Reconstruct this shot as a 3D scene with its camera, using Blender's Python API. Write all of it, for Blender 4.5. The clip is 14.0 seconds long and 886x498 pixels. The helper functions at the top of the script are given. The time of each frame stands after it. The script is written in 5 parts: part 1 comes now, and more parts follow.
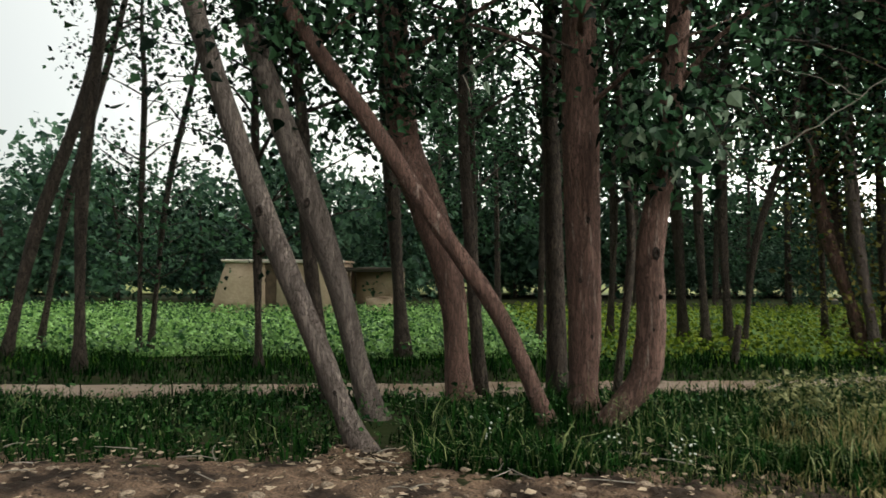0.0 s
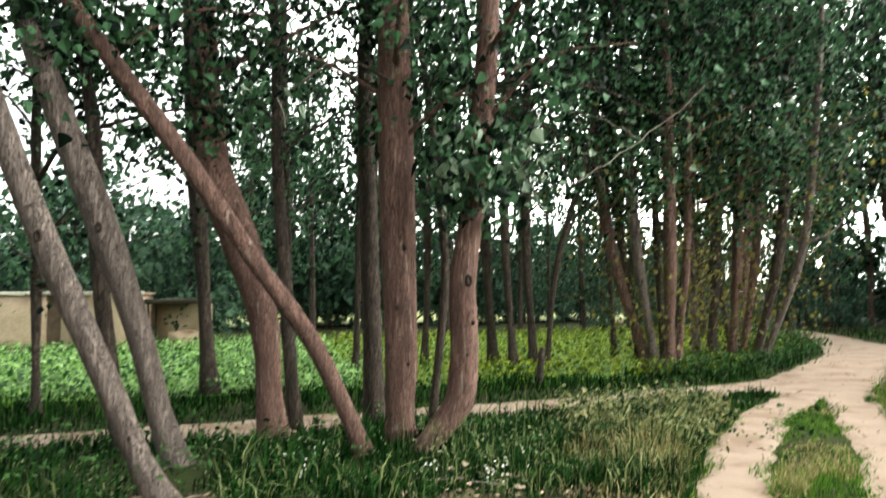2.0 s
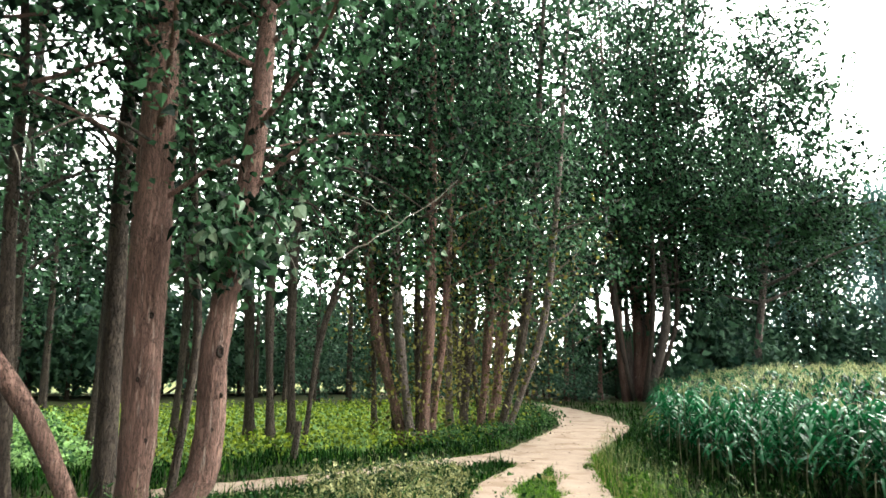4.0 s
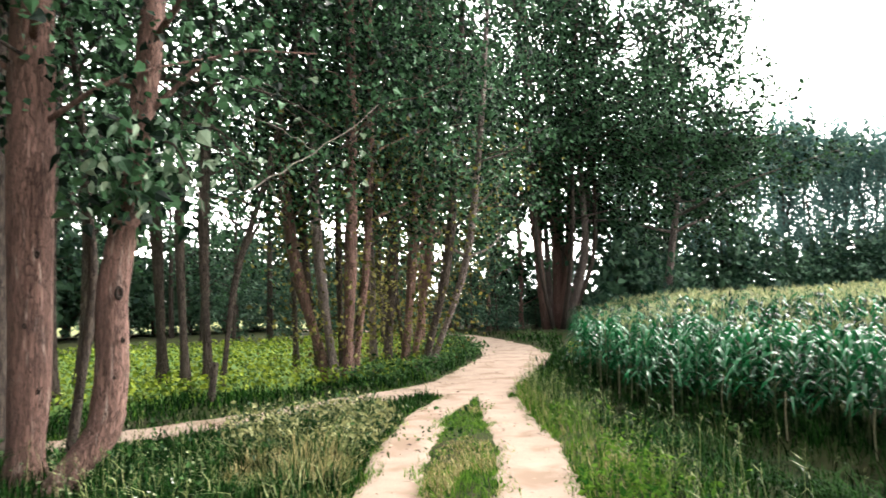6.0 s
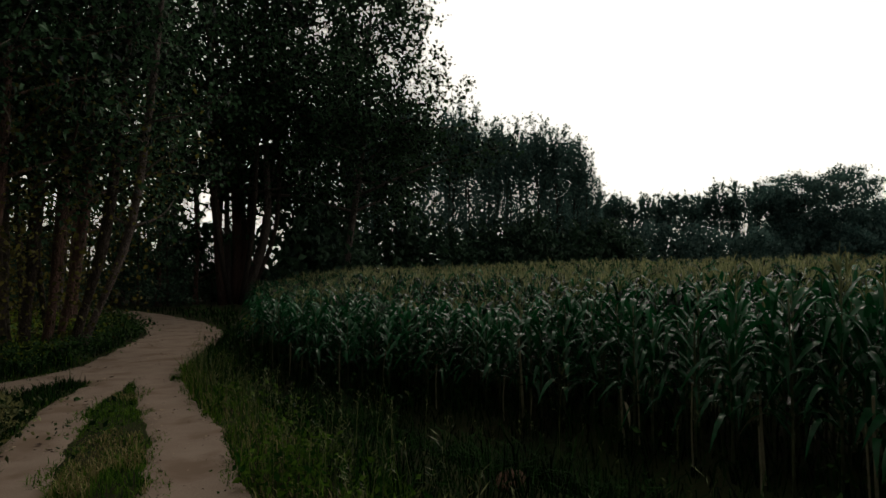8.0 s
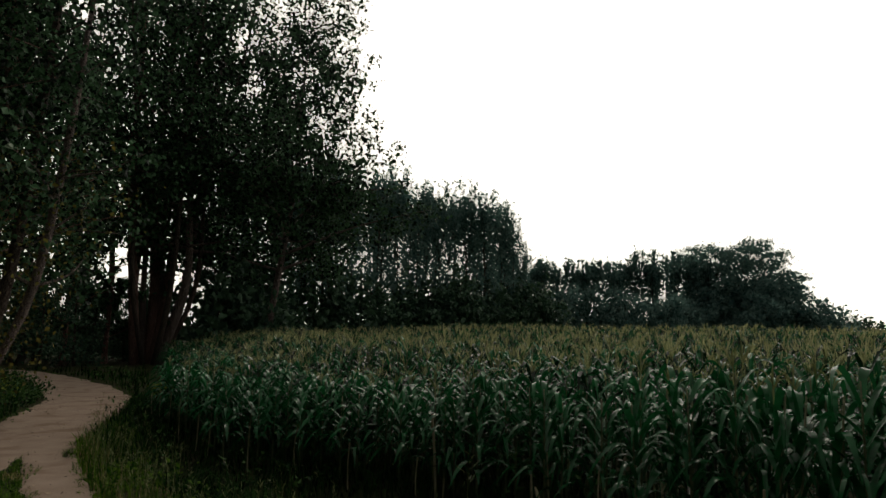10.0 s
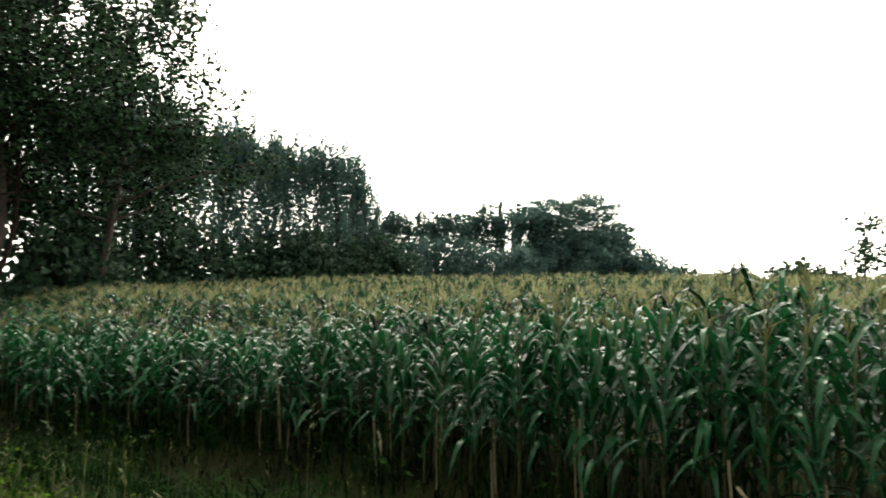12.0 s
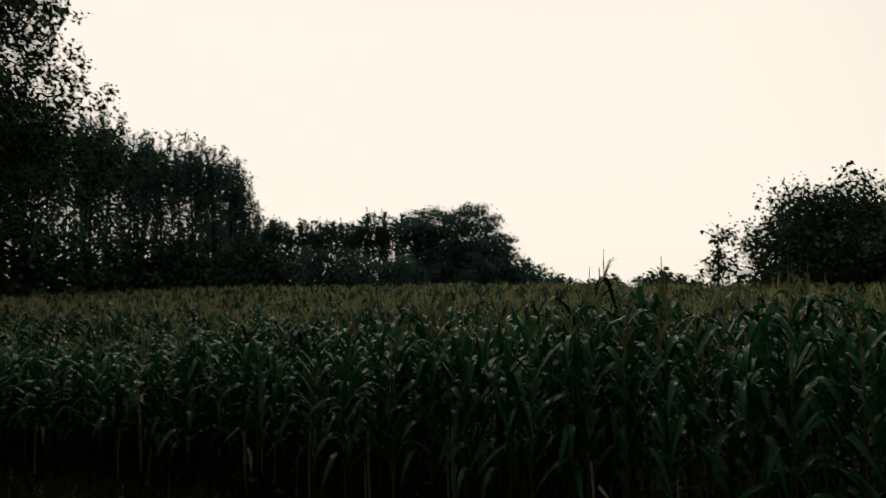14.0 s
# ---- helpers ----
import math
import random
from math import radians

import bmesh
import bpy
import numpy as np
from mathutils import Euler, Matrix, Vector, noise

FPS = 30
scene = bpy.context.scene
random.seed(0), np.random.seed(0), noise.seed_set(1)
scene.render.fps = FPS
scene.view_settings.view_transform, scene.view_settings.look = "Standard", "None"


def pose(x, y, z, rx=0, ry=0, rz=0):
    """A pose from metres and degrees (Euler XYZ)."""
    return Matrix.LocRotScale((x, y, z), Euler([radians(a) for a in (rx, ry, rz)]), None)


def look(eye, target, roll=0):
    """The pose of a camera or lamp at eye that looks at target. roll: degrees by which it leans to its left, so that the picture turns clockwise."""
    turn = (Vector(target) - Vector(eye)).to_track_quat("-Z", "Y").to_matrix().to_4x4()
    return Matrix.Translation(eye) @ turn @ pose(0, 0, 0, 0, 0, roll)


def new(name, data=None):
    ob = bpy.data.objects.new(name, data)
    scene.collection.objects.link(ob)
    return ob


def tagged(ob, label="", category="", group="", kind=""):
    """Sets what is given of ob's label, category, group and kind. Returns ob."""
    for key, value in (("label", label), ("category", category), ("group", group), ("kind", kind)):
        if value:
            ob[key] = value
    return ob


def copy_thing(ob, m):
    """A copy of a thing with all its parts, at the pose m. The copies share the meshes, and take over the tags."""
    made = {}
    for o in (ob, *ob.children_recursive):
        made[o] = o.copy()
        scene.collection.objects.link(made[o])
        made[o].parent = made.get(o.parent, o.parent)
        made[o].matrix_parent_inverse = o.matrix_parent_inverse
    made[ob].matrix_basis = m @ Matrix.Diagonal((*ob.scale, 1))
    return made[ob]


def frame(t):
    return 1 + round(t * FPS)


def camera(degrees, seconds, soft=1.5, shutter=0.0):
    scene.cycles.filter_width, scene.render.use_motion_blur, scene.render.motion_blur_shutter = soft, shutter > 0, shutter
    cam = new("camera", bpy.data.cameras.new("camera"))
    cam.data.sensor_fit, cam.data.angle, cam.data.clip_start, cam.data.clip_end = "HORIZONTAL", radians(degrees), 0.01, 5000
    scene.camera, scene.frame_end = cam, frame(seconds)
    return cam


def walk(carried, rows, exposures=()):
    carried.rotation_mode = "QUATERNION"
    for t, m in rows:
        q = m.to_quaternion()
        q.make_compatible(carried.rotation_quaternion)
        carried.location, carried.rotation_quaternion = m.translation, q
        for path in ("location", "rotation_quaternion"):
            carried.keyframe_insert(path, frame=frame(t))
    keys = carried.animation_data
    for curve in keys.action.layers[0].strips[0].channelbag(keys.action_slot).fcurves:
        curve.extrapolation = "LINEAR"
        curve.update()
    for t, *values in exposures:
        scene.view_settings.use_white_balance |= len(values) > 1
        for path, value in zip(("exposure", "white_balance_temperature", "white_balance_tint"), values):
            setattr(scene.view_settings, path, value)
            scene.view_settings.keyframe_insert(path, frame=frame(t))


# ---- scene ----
cam = camera(66.3, 14.0, soft=1.5, shutter=0.5)
PATH = [
    (0, (-0.266, -0.233, 1.641), (-0.301, 1.766, 1.694), 0.2),
    (0.5, (-0.266, -0.261, 1.643), (-0.199, 1.737, 1.679), -0.3),
    (1, (-0.266, -0.248, 1.642), (-0.045, 1.74, 1.675), -0.4),
    (1.5, (-0.266, -0.181, 1.637), (0.138, 1.778, 1.672), -0.8),
    (2, (-0.266, -0.147, 1.633), (0.234, 1.785, 1.77), -0.6),
    (2.5, (-0.266, -0.202, 1.64), (0.37, 1.664, 1.978), 0.6),
    (3, (-0.263, -0.388, 1.655), (0.571, 1.398, 1.994), -0.3),
    (3.5, (-0.23, -0.468, 1.655), (0.78, 1.219, 2.024), 0.7),
    (6, (0.04, -0.096, 1.676), (1.319, 1.434, 1.824), -1.0),
    (6.5, (0.074, -0.128, 1.653), (1.491, 1.278, 1.772), -1.2),
    (7, (0.12, -0.139, 1.666), (1.717, 1.064, 1.711), -1.6),
    (7.5, (0.203, -0.11, 1.696), (1.925, 0.905, 1.765), -0.0),
    (8, (0.249, -0.109, 1.731), (2.076, 0.701, 1.796), 0.1),
    (8.5, (0.292, -0.088, 1.852), (2.119, 0.724, 1.887), 0.1),
    (9, (0.345, -0.141, 1.924), (2.21, 0.557, 2.109), 0.4),
    (11.5, (0.166, -0.347, 1.965), (2.124, 0.044, 2.092), 0.6),
    (12, (0.239, -0.366, 1.948), (2.227, -0.171, 2.049), 0.2),
    (12.5, (0.233, -0.37, 1.948), (2.227, -0.293, 2.079), 0.4),
    (13, (0.239, -0.406, 1.943), (2.236, -0.421, 2.06), 0.5),
    (13.5, (0.248, -0.431, 1.943), (2.241, -0.501, 2.096), 0.2),
    (14, (0.27, -0.45, 1.944), (2.26, -0.594, 2.075), -0.2),
]
EXPOSURE = [
    (0.0, 0.0, 6000, 2), (0.5, 0.27, 6000, 2), (1.5, 1.02, 6000, 2), (2.0, 1.22, 6000, 2), (3.0, 1.42, 5900, 0), (3.5, 1.46, 5900, 0), (6.0, 1.6, 6000, 10), (7.0, 1.15, 6000, 10),
    (7.5, 0.3, 6200, 10), (8.0, -2.15, 6400, 8), (8.5, -2.35, 6500, 8), (9.0, -2.35, 6500, 8),
    (11.5, -0.05, 6500, 8), (12.0, 0.1, 6500, 8), (12.5, -0.9, 6550, 9), (13.0, -2.45, 6700, 11), (14.0, -2.45, 6700, 11),
]
walk(cam, [(t, look(eye, target, roll)) for t, eye, target, roll in PATH], EXPOSURE)

# ---- world and sun: a veiled evening sky, the sun in the east behind thin cloud ----
SUN_AZIMUTH, SUN_HEIGHT = 80.0, 54.0
world = bpy.data.worlds.new("evening_sky")
scene.world = world
world.use_nodes = True
wn, wl = world.node_tree.nodes, world.node_tree.links
wn.clear()
w_out = wn.new("ShaderNodeOutputWorld")
w_add = wn.new("ShaderNodeAddShader")
w_sky = wn.new("ShaderNodeTexSky")
w_sky.sky_type = "NISHITA"
w_sky.sun_disc = False
w_sky.sun_elevation = radians(SUN_HEIGHT)
w_sky.sun_rotation = radians(SUN_AZIMUTH)
w_sky.dust_density = 3.0
w_sky.air_density = 1.0
w_sky.ozone_density = 1.0
w_clear = wn.new("ShaderNodeBackground")
w_clear.inputs["Strength"].default_value = 0.035
w_veil = wn.new("ShaderNodeBackground")
w_veil.inputs["Color"].default_value = (1.0, 0.922, 0.812, 1)
w_veil.inputs["Strength"].default_value = 1.15
w_way = wn.new("ShaderNodeTexCoord")
w_east = wn.new("ShaderNodeVectorMath")
w_east.operation = "DOT_PRODUCT"
w_east.inputs[1].default_value = (math.sin(radians(SUN_AZIMUTH)), math.cos(radians(SUN_AZIMUTH)), 0.25)
w_range = wn.new("ShaderNodeMapRange")
w_range.interpolation_type = "SMOOTHSTEP"
w_range.inputs["From Min"].default_value, w_range.inputs["From Max"].default_value = -0.95, 0.15
w_range.inputs["To Min"].default_value, w_range.inputs["To Max"].default_value = 0.18, 1.3
# the thin cloud glows towards the sun, most of all low over the horizon
w_sunward = wn.new("ShaderNodeVectorMath")
w_sunward.operation = "DOT_PRODUCT"
w_sunward.inputs[1].default_value = (math.sin(radians(SUN_AZIMUTH)), math.cos(radians(SUN_AZIMUTH)), 0)
w_glow = wn.new("ShaderNodeMapRange")
w_glow.interpolation_type = "SMOOTHSTEP"
w_glow.inputs["From Min"].default_value, w_glow.inputs["From Max"].default_value = 0.0, 0.75
w_glow.inputs["To Min"].default_value, w_glow.inputs["To Max"].default_value = 0.0, 4.0
w_part = wn.new("ShaderNodeSeparateXYZ")
w_low = wn.new("ShaderNodeMapRange")
w_low.interpolation_type = "SMOOTHSTEP"
w_low.inputs["From Min"].default_value, w_low.inputs["From Max"].default_value = 0.35, 0.8
w_low.inputs["To Min"].default_value, w_low.inputs["To Max"].default_value = 1.0, 0.15
w_all = wn.new("ShaderNodeMath")
w_all.operation = "MULTIPLY_ADD"
wl.new(w_way.outputs["Generated"], w_sunward.inputs[0])
wl.new(w_sunward.outputs["Value"], w_glow.inputs["Value"])
wl.new(w_way.outputs["Generated"], w_part.inputs[0])
wl.new(w_part.outputs["Z"], w_low.inputs["Value"])
wl.new(w_glow.outputs[0], w_all.inputs[0])
wl.new(w_low.outputs[0], w_all.inputs[1])
wl.new(w_range.outputs[0], w_all.inputs[2])
wl.new(w_way.outputs["Generated"], w_east.inputs[0])
wl.new(w_east.outputs["Value"], w_range.inputs["Value"])
wl.new(w_all.outputs[0], w_veil.inputs["Strength"])
wl.new(w_sky.outputs[0], w_clear.inputs["Color"])
wl.new(w_clear.outputs[0], w_add.inputs[0])
wl.new(w_veil.outputs[0], w_add.inputs[1])
wl.new(w_add.outputs[0], w_out.inputs["Surface"])

sun_data = bpy.data.lights.new("sun", "SUN")
sun_data.energy, sun_data.angle, sun_data.color = 1.0, radians(10), (1.0, 0.88, 0.75)
sun = new("sun", sun_data)
a, e = radians(SUN_AZIMUTH), radians(SUN_HEIGHT)
sun.matrix_world = look((60 * math.sin(a) * math.cos(e), 60 * math.cos(a) * math.cos(e), 60 * math.sin(e)), (0, 0, 0))

# ---- materials ----
def shader(name, low, high, rough=0.8, scale=8.0, bump=0.3, fine=60.0, island=0.0, translucent=0.0, stretch=(1, 1, 1), third=None, specular=0.3, cracks=None):
    """A procedural surface: two colours mixed by noise at two scales, an optional third in patches, relief, and variation from piece to piece."""
    m = bpy.data.materials.new(name)
    m.use_nodes = True
    n, l = m.node_tree.nodes, m.node_tree.links
    n.clear()
    out = n.new("ShaderNodeOutputMaterial")
    bsdf = n.new("ShaderNodeBsdfPrincipled")
    bsdf.inputs["Roughness"].default_value = rough
    bsdf.inputs["Specular IOR Level"].default_value = specular
    geo = n.new("ShaderNodeNewGeometry")
    warp = n.new("ShaderNodeMapping")
    warp.inputs["Scale"].default_value = stretch
    l.new(geo.outputs["Position"], warp.inputs["Vector"])
    big = n.new("ShaderNodeTexNoise")
    big.inputs["Scale"].default_value, big.inputs["Detail"].default_value = scale, 6
    small = n.new("ShaderNodeTexNoise")
    small.inputs["Scale"].default_value, small.inputs["Detail"].default_value = fine, 4
    for tex in (big, small):
        l.new(warp.outputs[0], tex.inputs["Vector"])
    add = n.new("ShaderNodeMath")
    add.operation = "MULTIPLY_ADD"
    add.inputs[1].default_value, add.inputs[2].default_value = 0.5, 0.0
    l.new(big.outputs["Fac"], add.inputs[0])
    add2 = n.new("ShaderNodeMath")
    add2.operation = "MULTIPLY_ADD"
    add2.inputs[1].default_value = 0.5
    l.new(small.outputs["Fac"], add2.inputs[0])
    l.new(add.outputs[0], add2.inputs[2])
    fac = add2.outputs[0]
    if island:
        isl = n.new("ShaderNodeMath")
        isl.operation = "MULTIPLY_ADD"
        isl.inputs[1].default_value, isl.inputs[2].default_value = island, -island / 2
        l.new(geo.outputs["Random Per Island"], isl.inputs[0])
        add3 = n.new("ShaderNodeMath")
        l.new(fac, add3.inputs[0])
        l.new(isl.outputs[0], add3.inputs[1])
        fac = add3.outputs[0]
    ramp = n.new("ShaderNodeValToRGB")
    ramp.color_ramp.elements[0].position, ramp.color_ramp.elements[0].color = 0.32, (*low, 1)
    ramp.color_ramp.elements[1].position, ramp.color_ramp.elements[1].color = 0.68, (*high, 1)
    l.new(fac, ramp.inputs[0])
    colour = ramp.outputs[0]
    if third:
        patch = n.new("ShaderNodeTexNoise")
        patch.inputs["Scale"].default_value, patch.inputs["Detail"].default_value = third[1], 5
        l.new(warp.outputs[0], patch.inputs["Vector"])
        cut = n.new("ShaderNodeMapRange")
        cut.inputs["From Min"].default_value, cut.inputs["From Max"].default_value = third[2], third[2] + 0.12
        l.new(patch.outputs["Fac"], cut.inputs["Value"])
        mix = n.new("ShaderNodeMix")
        mix.data_type = "RGBA"
        mix.inputs[7].default_value = (*third[0], 1)
        l.new(cut.outputs[0], mix.inputs[0])
        l.new(colour, mix.inputs[6])
        colour = mix.outputs[2]
    relief = add2.outputs[0]
    if cracks:
        cell = n.new("ShaderNodeTexVoronoi")
        cell.feature = "DISTANCE_TO_EDGE"
        cell.inputs["Scale"].default_value = cracks[0]
        sway = n.new("ShaderNodeVectorMath")
        sway.operation = "MULTIPLY_ADD"
        sway.inputs[1].default_value = (0.08, 0.08, 0.08)
        l.new(small.outputs["Color"], sway.inputs[0])
        l.new(warp.outputs[0], sway.inputs[2])
        l.new(sway.outputs[0], cell.inputs["Vector"])
        gap = n.new("ShaderNodeMapRange")
        gap.inputs["From Min"].default_value, gap.inputs["From Max"].default_value = 0.0, 0.11
        l.new(cell.outputs["Distance"], gap.inputs["Value"])
        split = n.new("ShaderNodeMix")
        split.data_type = "RGBA"
        split.inputs[6].default_value = (*cracks[1], 1)
        l.new(gap.outputs[0], split.inputs[0])
        l.new(colour, split.inputs[7])
        colour = split.outputs[2]
        deep = n.new("ShaderNodeMath")
        deep.operation = "MULTIPLY_ADD"
        deep.inputs[1].default_value = 0.7
        l.new(gap.outputs[0], deep.inputs[0])
        l.new(relief, deep.inputs[2])
        relief = deep.outputs[0]
    l.new(colour, bsdf.inputs["Base Color"])
    if bump:
        b = n.new("ShaderNodeBump")
        b.inputs["Strength"].default_value, b.inputs["Distance"].default_value = bump, 0.035
        l.new(relief, b.inputs["Height"])
        l.new(b.outputs[0], bsdf.inputs["Normal"])
    if translucent:
        tr = n.new("ShaderNodeBsdfTranslucent")
        l.new(colour, tr.inputs["Color"])
        ms = n.new("ShaderNodeMixShader")
        ms.inputs[0].default_value = translucent
        l.new(bsdf.outputs[0], ms.inputs[1])
        l.new(tr.outputs[0], ms.inputs[2])
        l.new(ms.outputs[0], out.inputs["Surface"])
    else:
        l.new(bsdf.outputs[0], out.inputs["Surface"])
    return m


M_SOIL = shader("verge_soil", (0.012, 0.015, 0.006), (0.042, 0.042, 0.02), 0.95, 1.3, 0.6, 14, third=((0.035, 0.045, 0.016), 0.6, 0.45), specular=0.05)
M_DIRT = shader("pale_dry_dirt", (0.24, 0.178, 0.135), (0.37, 0.29, 0.23), 0.95, 2.2, 0.12, 90, third=((0.225, 0.162, 0.118), 1.5, 0.52), specular=0.08)
M_BARE = shader("trodden_earth", (0.012, 0.007, 0.005), (0.29, 0.19, 0.125), 0.95, 6, 1.0, 48, third=((0.026, 0.016, 0.010), 3.0, 0.47))
M_RED_EARTH = shader("reddish_earth", (0.06, 0.032, 0.02), (0.20, 0.11, 0.07), 0.95, 12, 0.9, 60)
# pale earth, lightened further to imitate dappled sun
M_CLOD = shader("earth_clod", (0.06, 0.042, 0.03), (0.48, 0.37, 0.27), 0.95, 14, 1.0, 70)
M_BARK = shader("grey_brown_bark", (0.085, 0.066, 0.057), (0.24, 0.19, 0.165), 0.9, 9, 0.9, 60, stretch=(1, 1, 0.12), third=((0.36, 0.29, 0.25), 22.0, 0.6), cracks=(34, (0.05, 0.038, 0.032)))
M_BARK_RED = shader("reddish_bark", (0.085, 0.046, 0.036), (0.285, 0.165, 0.13), 0.9, 9, 0.9, 60, stretch=(1, 1, 0.12), third=((0.40, 0.30, 0.25), 22.0, 0.6), cracks=(34, (0.055, 0.035, 0.029)))
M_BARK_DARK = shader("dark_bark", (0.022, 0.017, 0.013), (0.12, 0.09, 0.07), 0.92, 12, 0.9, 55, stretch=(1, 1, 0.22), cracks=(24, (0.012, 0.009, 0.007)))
M_SCAR = shader("dark_branch_scar", (0.012, 0.009, 0.007), (0.05, 0.035, 0.028), 0.95, 20, 0.8, 60)
M_LEAF = shader("poplar_leaves", (0.003, 0.010, 0.005), (0.064, 0.142, 0.064), 0.5, 0.8, 0.0, 9, island=0.9, translucent=0.2, specular=0.12)
M_LEAF_LIGHT = shader("young_leaves", (0.09, 0.15, 0.09), (0.28, 0.36, 0.24), 0.5, 3, 0.0, 20, island=0.6, translucent=0.3, specular=0.4)
# brown leaves with the yellow of back light put into the colour
M_LEAF_YEL = shader("backlit_yellow_brown_leaves", (0.05, 0.050, 0.012), (0.21, 0.19, 0.045), 0.5, 1, 0.0, 9, island=0.9, translucent=0.5)
# a little paler and bluer than the near leaves, to imitate haze
M_LEAF_FAR = shader("hazed_distant_leaves", (0.013, 0.042, 0.026), (0.07, 0.14, 0.075), 0.65, 0.4, 0.0, 4, island=0.5, translucent=0.2)
# distance haze is put into this paler, bluer leaf colour
M_LEAF_HAZE = shader("haze_paled_leaves", (0.055, 0.12, 0.11), (0.16, 0.26, 0.225), 0.7, 0.4, 0.0, 4, island=0.6, translucent=0.58, specular=0.1)
M_CORN = shader("corn_leaf", (0.003, 0.018, 0.006), (0.019, 0.140, 0.044), 0.22, 1.5, 0.0, 12, island=0.95, translucent=0.24, specular=0.24)
M_CORN_STALK = shader("corn_stalk", (0.02, 0.034, 0.012), (0.17, 0.18, 0.085), 0.6, 4, 0.2, 30, island=0.5)
M_CORN_DRY = shader("dry_corn_stalk", (0.24, 0.21, 0.12), (0.46, 0.40, 0.26), 0.7, 6, 0.2, 30)
M_TASSEL = shader("corn_tassel", (0.22, 0.25, 0.10), (0.47, 0.47, 0.24), 0.75, 3, 0.0, 20, island=0.5, translucent=0.45)
# darker than the grass itself: shade is put into this colour
M_GRASS = shader("shade_dark_grass", (0.002, 0.009, 0.002), (0.018, 0.058, 0.010), 0.75, 0.9, 0.0, 9, island=0.9, translucent=0.1, specular=0.03)
M_GRASS_BR = shader("bright_grass", (0.02, 0.07, 0.010), (0.13, 0.24, 0.03), 0.9, 0.9, 0.0, 9, island=0.7, translucent=0.3, specular=0.0)
M_GRASS_PALE = shader("pale_long_grass", (0.05, 0.085, 0.018), (0.24, 0.27, 0.10), 0.5, 2, 0.0, 12, island=0.8, translucent=0.2)
M_GRASS_DRY = shader("dry_grass", (0.20, 0.17, 0.06), (0.46, 0.39, 0.18), 0.7, 2, 0.0, 12, island=0.6, translucent=0.2)
M_CROP = shader("leafy_crop", (0.015, 0.07, 0.010), (0.30, 0.49, 0.15), 0.45, 0.5, 0.0, 8, island=0.9, translucent=0.25, specular=0.5)
M_CROP_YEL = shader("yellow_green_crop", (0.05, 0.095, 0.004), (0.27, 0.34, 0.024), 0.5, 0.5, 0.0, 8, island=0.9, translucent=0.25)
M_CROP_SOIL = shader("crop_ground", (0.045, 0.11, 0.014), (0.14, 0.25, 0.04), 0.9, 1.2, 0.4, 18)
M_STUBBLE = shader("pale_far_field", (0.10, 0.125, 0.03), (0.26, 0.28, 0.09), 0.9, 0.6, 0.3, 9)
M_WEED = shader("weed_leaves", (0.008, 0.03, 0.008), (0.06, 0.13, 0.035), 0.6, 2, 0.0, 12, island=0.8, translucent=0.2, specular=0.1)
M_LITTER = shader("fallen_leaves", (0.04, 0.024, 0.014), (0.44, 0.34, 0.24), 0.85, 8, 0.0, 40, island=0.9)
M_WEED_PALE = shader("pale_weed_leaves", (0.015, 0.04, 0.008), (0.29, 0.29, 0.12), 0.6, 2, 0.0, 12, island=0.7, translucent=0.25)
# small leaves whose pale colour imitates glints in the grass
M_SPECK = shader("glint_pale_leaves", (0.08, 0.12, 0.04), (0.36, 0.40, 0.22), 0.5, 3, 0.0, 20, island=0.9, translucent=0.2)
M_FLOWER = shader("white_petals", (0.62, 0.62, 0.56), (0.85, 0.85, 0.80), 0.7, 8, 0.0, 40, island=0.4)
M_MUD = shader("mud_plaster", (0.36, 0.26, 0.18), (0.55, 0.42, 0.31), 0.95, 1.2, 0.4, 14, third=((0.27, 0.19, 0.13), 0.8, 0.58))
M_LIME = shader("pale_parapet", (0.55, 0.50, 0.42), (0.75, 0.70, 0.62), 0.9, 3, 0.3, 20)
M_WOOD = shader("old_timber", (0.05, 0.035, 0.025), (0.15, 0.10, 0.07), 0.85, 4, 0.5, 30)
M_THATCH = shader("dark_roof_brush", (0.02, 0.017, 0.013), (0.07, 0.055, 0.04), 0.95, 3, 0.6, 24)
M_TWIG = shader("bare_twig", (0.14, 0.12, 0.10), (0.34, 0.30, 0.25), 0.85, 8, 0.3, 40)

# ---- mesh helpers ----
rng = np.random.default_rng(7)


def mesh_of(name, verts, faces, material, smooth=False):
    data = bpy.data.meshes.new(name)
    data.from_pydata(np.asarray(verts, float).tolist(), [], faces if isinstance(faces, list) else faces.tolist())
    data.materials.append(material)
    if smooth:
        data.polygons.foreach_set("use_smooth", np.ones(len(data.polygons), bool))
    data.update()
    return data


def part(name, geometry, material, parent, label="", smooth=False):
    """One mesh object under a thing or under a part."""
    ob = new(name, geometry if isinstance(geometry, bpy.types.Mesh) else mesh_of(name, *geometry, material, smooth))
    ob.parent = parent
    return tagged(ob, label)


def thing(name, label, category, group="", kind="", at=(0, 0, 0)):
    ob = new(name)
    ob.location = at
    ob.empty_display_size = 0.1
    return tagged(ob, label, category, group, kind)


def solo(name, geometry, material, label, category, group="", kind="", smooth=False):
    return tagged(new(name, mesh_of(name, *geometry, material, smooth)), label, category, group, kind)


def joined(pieces):
    """Several (verts, faces) as one; faces of one length only give an array."""
    vs, fs, base = [], [], 0
    for v, f in pieces:
        vs.append(np.asarray(v, float))
        fs += [[i + base for i in face] for face in (f if isinstance(f, list) else f.tolist())]
        base += len(v)
    return np.concatenate(vs), fs


